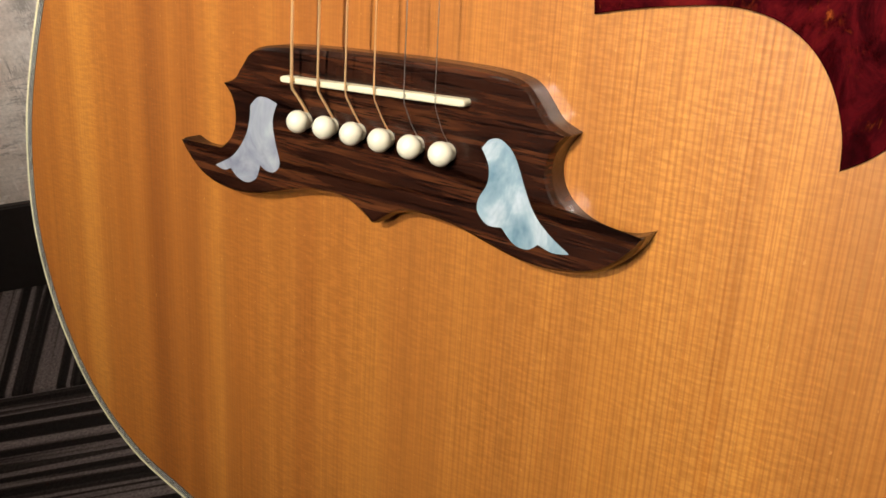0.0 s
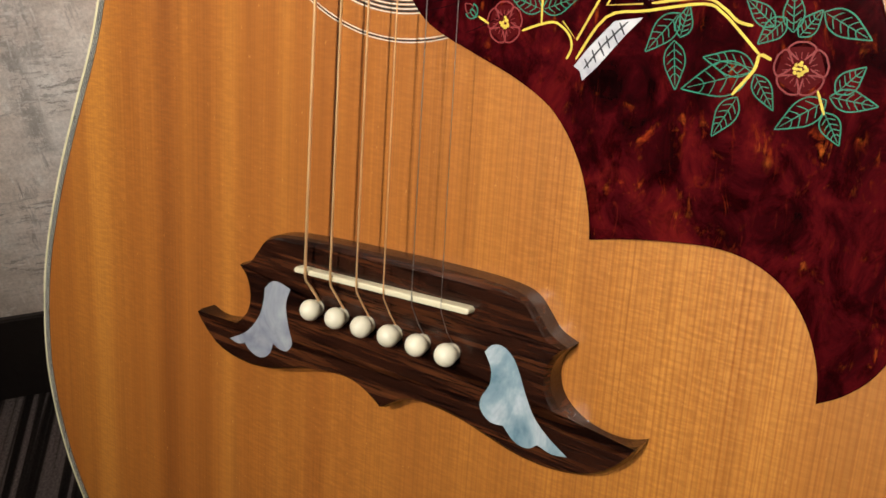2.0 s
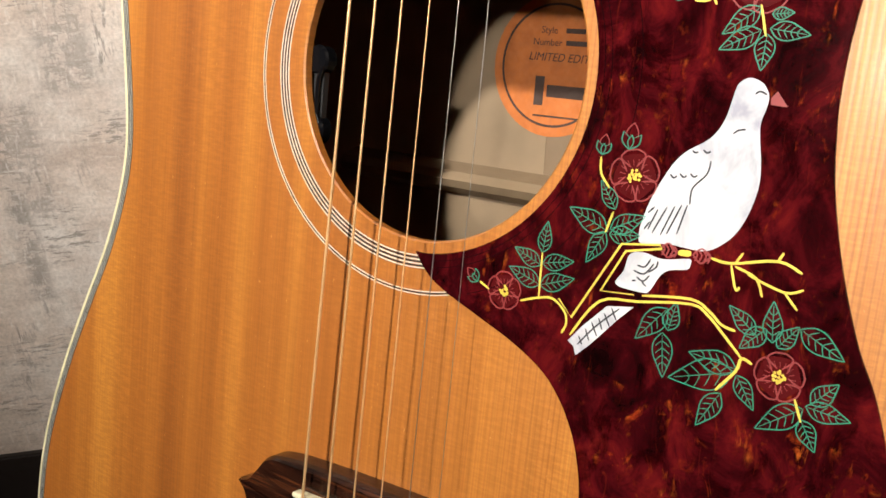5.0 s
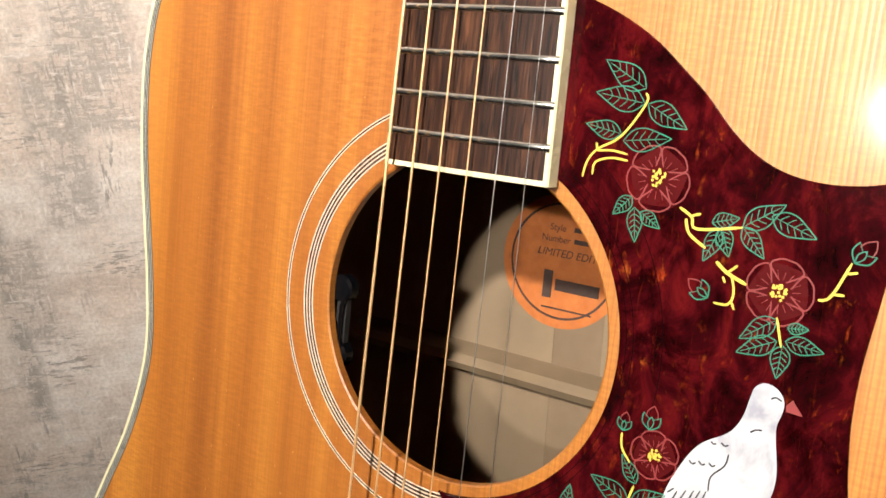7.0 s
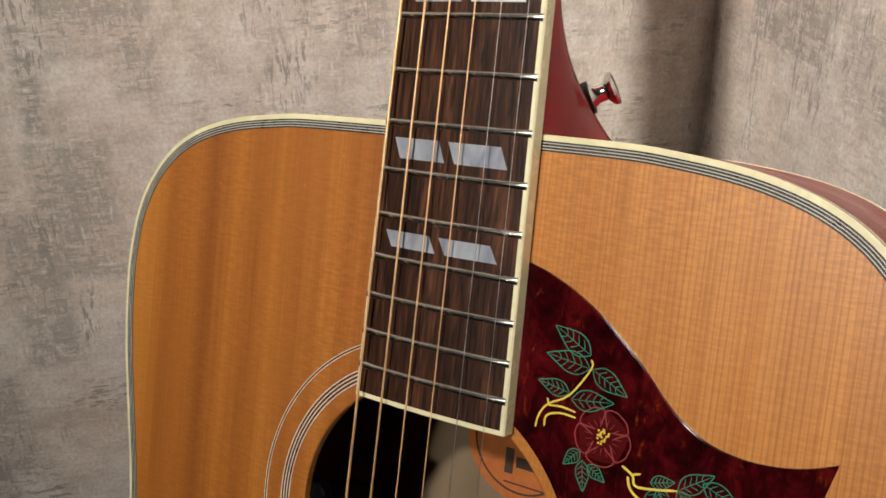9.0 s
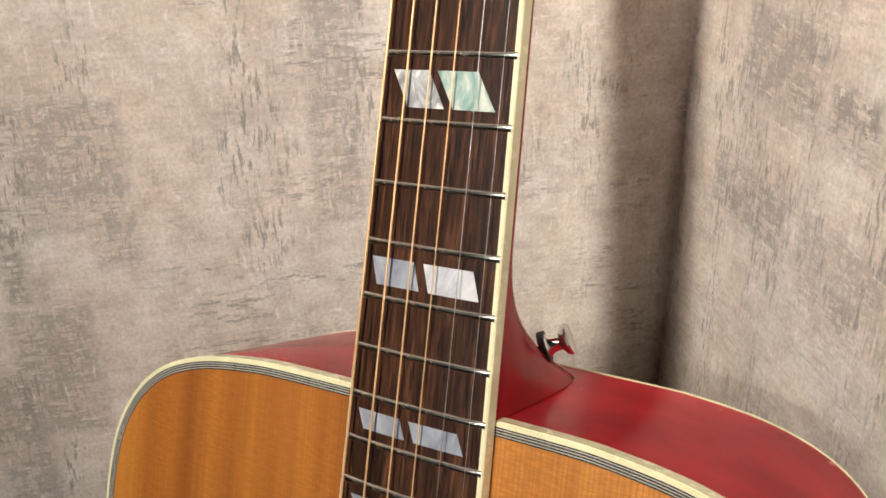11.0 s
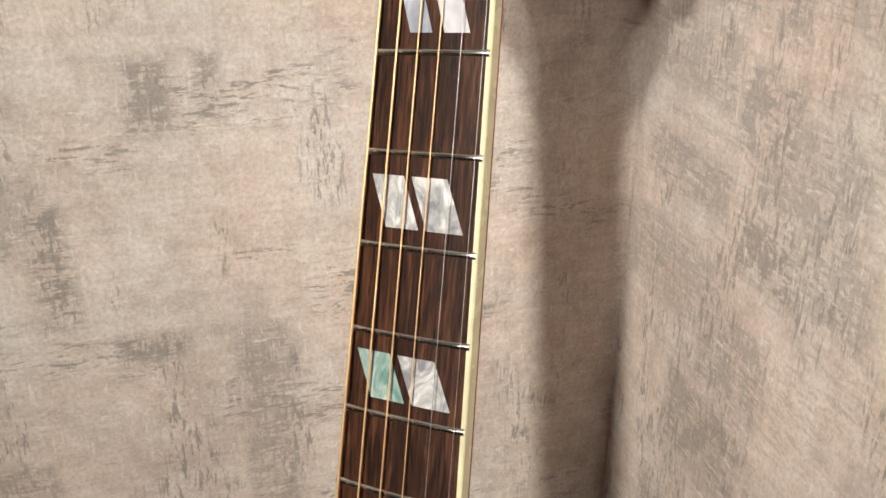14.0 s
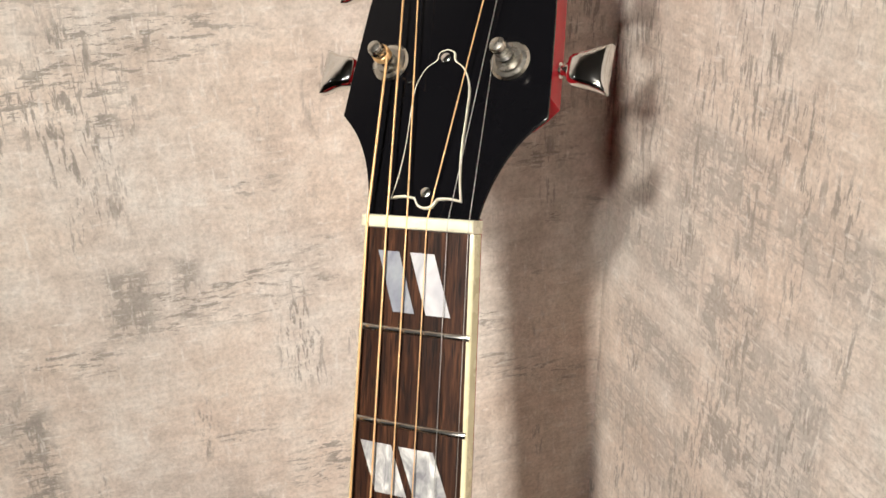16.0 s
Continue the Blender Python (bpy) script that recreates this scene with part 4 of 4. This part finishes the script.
for i in range(6):
    x, z = -25.9 + 11.13 * i, -13.2
    bm = bmesh.new()
    lathe(bm, p3(x, z, BH - 0.6), Vector((0, -1, 0)), [(0, 0.0026), (0.0010, 0.0028)] + [(0.0043 - 0.0036 * math.cos(t), 0.0036 * math.sin(t)) for t in (0.75, 1.05, 1.35, 1.65, 1.95, 2.25, 2.55, 2.85, 3.08)], 24)
    part("bridge_pin", bm, IVORY, bridge, "ivory ball-headed bridge pin", smooth=True)


# ---- neck, fretboard, frets ----
def fret_z(n):
    return SCALE * 2 ** (-n / 12)


def half_width(z):
    return 21.5 + 5.7 * (SCALE - z) / (SCALE / 2)


BOARD_END = 193.0
EDGE_H = 7.3


def arc_h(x, z):
    """The fretboard's arched face."""
    return EDGE_H + (half_width(z) ** 2 - x * x) / 610


bm = bmesh.new()
rows = []
for z in (BOARD_END + 1.6, 300.0, 420.0, 540.0, SCALE):
    w = half_width(z)
    rows.append([bm.verts.new(p3(0.9 - w, z, 0.3))] + [bm.verts.new(p3((w - 0.9) * k / 6, z, arc_h((w - 0.9) * k / 6, z))) for k in range(-6, 7)] + [bm.verts.new(p3(w - 0.9, z, 0.3))])
for a, b in zip(rows, rows[1:]):
    for k in range(15):
        bm.faces.new((a[k], a[(k + 1) % 15], b[(k + 1) % 15], b[k]))
bm.faces.new(rows[0])
bm.faces.new(rows[-1][::-1])
board = part("fretboard", bm, BOARD_WOOD, guitar, "dark rosewood fretboard with pearl parallelogram inlays")
for s in (-1, 1):
    bm = bmesh.new()
    pts = []
    for z in (BOARD_END, SCALE):
        w = half_width(z)
        pts.append([bm.verts.new(p3(s * x, z, h)) for x, h in ((w - 0.9, 1.6), (w - 0.9, EDGE_H + 0.1), (w + 0.2, EDGE_H - 0.05), (w + 0.7, EDGE_H - 0.7), (w + 0.7, 1.6))])
    for k in range(5):
        bm.faces.new((pts[0][k], pts[0][(k + 1) % 5], pts[1][(k + 1) % 5], pts[1][k]))
    bm.faces.new(pts[0])
    bm.faces.new(pts[1][::-1])
    part("board_binding", bm, CREAM, board, "cream fretboard binding")
bm = bmesh.new()
w = half_width(BOARD_END)
rows = [[bm.verts.new(p3(w * k / 6, z, h)) for k in range(-6, 7) for h in ([arc_h(w * k / 6, z) + 0.03])] for z in (BOARD_END, BOARD_END + 1.6)]
low = [[bm.verts.new(p3(w * k / 6, z, 0.3)) for k in range(-6, 7)] for z in (BOARD_END, BOARD_END + 1.6)]
for k in range(12):
    bm.faces.new((rows[0][k], rows[0][k + 1], rows[1][k + 1], rows[1][k]))
    bm.faces.new((low[0][k], low[0][k + 1], rows[0][k + 1], rows[0][k]))
    bm.faces.new((low[1][k + 1], low[1][k], rows[1][k], rows[1][k + 1]))
part("end_binding", bm, CREAM, board)

for n in range(1, 21):
    z = fret_z(n)
    w = half_width(z) + 0.2
    bm = bmesh.new()
    rows = []
    for k in range(-8, 9):
        x = w * k / 8
        h = arc_h(min(max(x, -half_width(z)), half_width(z)), z)
        top = 1.0 if abs(k) < 8 else 0.25
        rows.append([bm.verts.new(p3(x, z + dz, h + dh * top)) for dz, dh in ((-1.2, 0.0), (-0.95, 0.55), (-0.4, 0.95), (0.4, 0.95), (0.95, 0.55), (1.2, 0.0))])
    for a, b in zip(rows, rows[1:]):
        for k in range(5):
            bm.faces.new((a[k], a[k + 1], b[k + 1], b[k]))
    bm.faces.new(rows[0])
    bm.faces.new(rows[-1][::-1])
    part("fret", bm, NICKEL, board, smooth=True)

INLAYS = [(1, 0.60, PEARL_GREY, PEARL), (3, 0.56, PEARL_MIX, PEARL_MIX), (5, 0.57, ABALONE, PEARL_MIX), (7, 0.56, PEARL_GREY, ABALONE), (9, 0.55, PEARL_MIX, ABALONE), (12, 0.50, PEARL_GREY, PEARL), (15, 0.43, PEARL_GREY, PEARL_GREY), (17, 0.38, PEARL_GREY, PEARL_GREY)]
for n, tall, m_left, m_right in INLAYS:
    z = (fret_z(n) + fret_z(n - 1)) / 2 - 0.02 * (fret_z(n - 1) - fret_z(n))
    t = tall * (fret_z(n - 1) - fret_z(n)) / 2
    k = half_width(z) / 22.8
    slant = 3.7 if n < 10 else 1.5
    for x0, x1, mat in ((-15.5, -2.4, m_left), (0.6, 14.4, m_right)):
        if n == 1:
            x0, x1 = (x0 + 3.2, x1 - 0.8) if x0 < 0 else (x0 + 1.0, x1 - 2.8)
        if n > 10:
            k = 1.0
            x0, x1 = (-21.8, -3.6) if x0 < 0 else (0.2, 19.6)
        q = [(k * x0 - slant, z + t), (k * x1 - slant, z + t), (k * x1 + slant, z - t), (k * x0 + slant, z - t)]
        bm = bmesh.new()
        line = joined(*[[q[i], q[(i + 1) % 4]] for i in range(4)])
        slab(bm, line, -1.2, 0.04, place=lambda x, zz, h: p3(x, zz, arc_h(x, zz) + h))
        bmesh.ops.triangulate(bm, faces=bm.faces)
        part("pearl_inlay", bm, mat, board, "pearl parallelogram inlay")


def neck_depth(z):
    d = 15.0 + 2.5 * (SCALE - z) / 350
    if z < 348:
        d += 80 * ((348 - z) / 59) ** 1.9
    return d


bm = bmesh.new()
rows = []
for z in [289.2, 293, 297, 301, 305, 309, 313, 317, 321, 325, 329, 333, 337, 341, 346, 352, 400, 470, 540, 600, 640, 653]:
    w, d = half_width(z) - 0.2 * (z > 352) + 0.2, neck_depth(z)
    heel = max(0.0, (352 - z) / 63)
    ring = []
    for k in range(17):
        a = math.pi * k / 16
        x, y = -math.cos(a), math.sin(a)
        x = math.copysign(abs(x) ** (1.0 - 0.55 * heel), x) * w * (1 - 0.14 * heel * y)
        ring.append(bm.verts.new(p3(x, z, 1.6 - d * y if y > 1e-6 else 1.6)))
    rows.append(ring)
for a, b in zip(rows, rows[1:]):
    for k in range(16):
        bm.faces.new((a[k], a[k + 1], b[k + 1], b[k]))
    bm.faces.new((a[16], a[0], b[0], b[16]))
bm.faces.new(rows[0])
bm.faces.new(rows[-1][::-1])
part("neck", bm, CHERRY, guitar, "glossy cherry red neck with flared heel", smooth=True)

bm = bmesh.new()
button_axis = Vector((0.86, 0.25, 0.45)).normalized()
seat = p3(14.5, 305, -57)
lathe(bm, seat, button_axis, [(0, 0.0062), (0.0022, 0.0062), (0.0025, 0.005)], 20)
button = part("strap_button", bm, RUBBER, guitar, "dark strap button on the heel", smooth=False)
bm = bmesh.new()
lathe(bm, seat + button_axis * 0.0025, button_axis, [(0, 0.0046), (0.0022, 0.0033), (0.0052, 0.0033), (0.007, 0.0058), (0.0083, 0.0064), (0.0092, 0.0060), (0.0095, 0.003)], 24)
part("button_cap", bm, CHROME, button, "polished metal button", smooth=True)

bm = bmesh.new()
nut = [Vector((x, z)) for x, z in ((-22.3, 648.2), (22.3, 648.2), (22.3, 652.8), (-22.3, 652.8))]
slab(bm, joined(*[[nut[i], nut[(i + 1) % 4]] for i in range(4)]), 1.0, 9.4, 1.1)
part("nut", bm, IVORY, guitar, "cream bone nut")

# ---- headstock ----
TIP = radians(17)


def on_head(u, v, n):
    return p3(u, 652.5 + v * math.cos(TIP) + n * math.sin(TIP), 4.5 - v * math.sin(TIP) + n * math.cos(TIP))


head_r = [[(0, 0.3), (22.4, 0.3)], [(22.4, 0.3), (23.2, 6), (25.3, 14), (29.0, 23), (34.5, 31.5), (41.8, 38.8)], [(41.8, 38.8), (40.0, 70), (37.8, 100), (35.5, 140), (34.0, 168)],
          [(34.0, 168), (28, 172), (20, 173.5), (12, 177), (6, 181), (0, 177)]]
head = [Vector((p.x - 0.6 - 0.03 * max(0.0, p.y - 39), p.y)) for p in joined(*head_r, *[[(-u, v) for u, v in run[::-1]] for run in head_r[::-1]])]
bm = bmesh.new()
slab(bm, head, -12.5, -1.2, place=lambda u, v, n: on_head(u * (1 - (0.26 * min(1.0, max(0.0, (46 - v) / 9)) if n < -5 else 0)), v, n))
headstock = part("headstock", bm, CHERRY, guitar, "headstock with gloss black face and cherry red edges")
bm = bmesh.new()
slab(bm, head, -1.2, 0.0, 0.3, place=on_head)
part("face_veneer", bm, BLACK_GLOSS, headstock, "gloss black face veneer")


def lean(u, v):
    return (u - 0.045 * (v - 30) - 0.6, v)


bell_r = [[(0, 3.0), (2.8, 3.8), (4.8, 6.6)], [(4.8, 6.6), (9, 7.0), (14.2, 6.3)], [(14.2, 6.3), (12.6, 15), (11.6, 26), (11.6, 40), (11.2, 50), (8.0, 57.5), (4.0, 60.8), (3.2, 64), (0, 65.4)]]
bell = joined(*[[lean(*p) for p in run] for run in bell_r], *[[lean(-u, v) for u, v in run[::-1]] for run in bell_r[::-1]])
bm = bmesh.new()
slab(bm, bell, 0.0, 1.2, 0.2, place=on_head)
cover = part("truss_rod_cover", bm, WHITE_PLY, headstock, "black bell-shaped cover with white edge")
bm = bmesh.new()
face_r = [[(0, 3.7), (2.5, 4.5), (4.4, 7.3)], [(4.4, 7.3), (9, 7.7), (13.6, 7.0)], [(13.6, 7.0), (12.15, 15), (11.15, 26), (11.15, 40), (10.75, 50), (7.7, 57.2), (3.6, 60.5), (2.8, 63.6), (0, 64.9)]]
face = joined(*[[lean(*p) for p in run] for run in face_r], *[[lean(-u, v) for u, v in run[::-1]] for run in face_r[::-1]])
slab(bm, face, 0.6, 1.3, 0.1, place=on_head)
part("cover_face", bm, BLACK_GLOSS, cover)
head_normal = Vector((0, -math.cos(TIP), math.sin(TIP)))
for u, v in (lean(0, 61.5), lean(0, 9.0)):
    bm = bmesh.new()
    lathe(bm, on_head(u, v, 1.3), head_normal, [(0, 0.0021), (0.0006, 0.0019), (0.0010, 0.0010)], 16)
    part("cover_screw", bm, CHROME, cover, smooth=True)


def tuner(side, v):
    u = side * (25.9 - 0.02 * v) - 1.2 - 0.03 * (v - 60)
    bm = bmesh.new()
    lathe(bm, on_head(u, v, 0.0), head_normal, [(0, 0.0077), (0.0007, 0.0077), (0.0016, 0.0068), (0.0018, 0.0052), (0.0028, 0.0048)], 28)
    t = part("tuner", bm, TUNER_METAL, guitar, "chrome tuning machine with kidney button")
    bm = bmesh.new()
    lathe(bm, on_head(u, v, 2.0), head_normal, [(0, 0.0031), (0.005, 0.0030), (0.0062, 0.0023), (0.0078, 0.0023), (0.0090, 0.0030), (0.0112, 0.0031), (0.0124, 0.0024), (0.0128, 0.0008)], 20)
    part("post", bm, TUNER_METAL, t, smooth=True)
    edge = 41.4 - 0.045 * (v - 40) - side * (0.6 + 0.03 * (v - 39))
    axis = Vector((side, 0, 0))
    bm = bmesh.new()
    lathe(bm, on_head(side * (edge - 4), v, -8), axis, [(0, 0.0030), (0.0048, 0.0030), (0.0052, 0.0020), (0.0066, 0.0020), (0.007, 0.0028), (0.009, 0.0028), (0.0095, 0.0020), (0.011, 0.0020)], 16)
    part("shaft", bm, CHROME, t, smooth=True)
    bm = bmesh.new()
    rows = []
    for du, hv, hn in ((3.6, 2.8, 2.0), (4.2, 4.8, 3.2), (5.6, 5.7, 3.9), (9, 6.4, 4.2), (13, 7.4, 4.1), (16.5, 8.7, 3.7), (18.8, 9.6, 3.0), (19.6, 9.3, 1.8)):
        ring = []
        for k in range(20):
            a = 2 * math.pi * k / 20
            bow = -1.2 * (1 - abs(math.sin(a))) if du > 18 else 0
            ring.append(bm.verts.new(on_head(side * (edge + du + bow), v + hv * math.copysign(abs(math.sin(a)) ** 0.5, math.sin(a)), -8 + hn * math.copysign(abs(math.cos(a)) ** 0.5, math.cos(a)))))
        rows.append(ring)
    for a, b in zip(rows, rows[1:]):
        for k in range(20):
            bm.faces.new((a[k], a[(k + 1) % 20], b[(k + 1) % 20], b[k]))
    bm.faces.new(rows[0])
    bm.faces.new(rows[-1][::-1])
    part("button", bm, CHROME, t, smooth=True)
    return u


POSTS = {}
for side in (-1, 1):
    for k, v in enumerate((60.4, 100.4, 140.4)):
        POSTS[(side, k)] = (tuner(side, v), v)

# ---- strings ----
for i, (r, wound) in enumerate(STRINGS):
    xs, xn = -27.7 + 11.0 * i, -19.6 + 8.1 * i
    side, k = (-1, i) if i < 3 else (1, 5 - i)
    u, v = POSTS[(side, k)]
    rr = r * 0.74 / 1000
    line = [p3(xs + 2.6, -11.5, BH - 0.2), p3(xs + 1.3, -7, 10.6), p3(xs - 0.2, -2.0 + 0.045 * xs, 12.0 + r), p3(xs - 0.2, 0.3 + 0.045 * xs, 12.5 + r), p3(xs + (xn - xs) * 0.3, SCALE * 0.3, 11.9), p3(xs + (xn - xs) * 0.7, SCALE * 0.7, 10.9), p3(xn, 649, 9.75), p3(xn, 652.2, 9.5), on_head(u - side * 3.0, v - 1.5, 8.6)]
    bm = bmesh.new()
    tube(bm, line, rr, 10)
    string = part("string", bm, BRONZE if wound else STEEL, guitar, "bronze-wound string" if wound else "plain steel string", smooth=True)
    bm = bmesh.new()   # its turns round the post
    coil = [on_head(u + 3.1 * math.cos(a), v + 3.1 * math.sin(a), 9.6 - a * 0.16) for a in (k2 * 0.45 for k2 in range(44))]
    tube(bm, coil, min(rr, 0.0006), 6)
    part("string_winding", bm, BRONZE if wound else STEEL, string, smooth=True)

# ---- the stand that holds the guitar ----
stand = new("guitar_stand")
stand.location = GUITAR @ p3(0, -150, -170)
stand.location.z = 0
tagged(stand, "black tubular guitar stand under the body", "guitar stand")
inv = Matrix.Translation(-Vector(stand.location))


def rod(name, pts, r, mat, label=""):
    bm = bmesh.new()
    tube(bm, [inv @ Vector(p) for p in pts], r, 12)
    return part(name, bm, mat, stand, label, smooth=True)


hub = GUITAR @ p3(8, -160, -145)
for s in (-1, 1):
    near, far_end = GUITAR @ p3(8 + s * 62, -217, 14), GUITAR @ p3(8 + s * 62, -212, -135)
    rod("cradle_arm", [hub, far_end, GUITAR @ p3(8 + s * 62, -216, -60), near, GUITAR @ p3(8 + s * 62, -206, 20)], 0.007, RUBBER, "foam-covered cradle arm")
    rod("leg", [hub, Vector((hub.x + s * 0.10, hub.y - 0.12, 0.012))], 0.008, RUBBER)
rod("leg", [hub + Vector((0, 0, 0.05)), Vector((hub.x, hub.y + 0.10, 0.012))], 0.008, RUBBER)
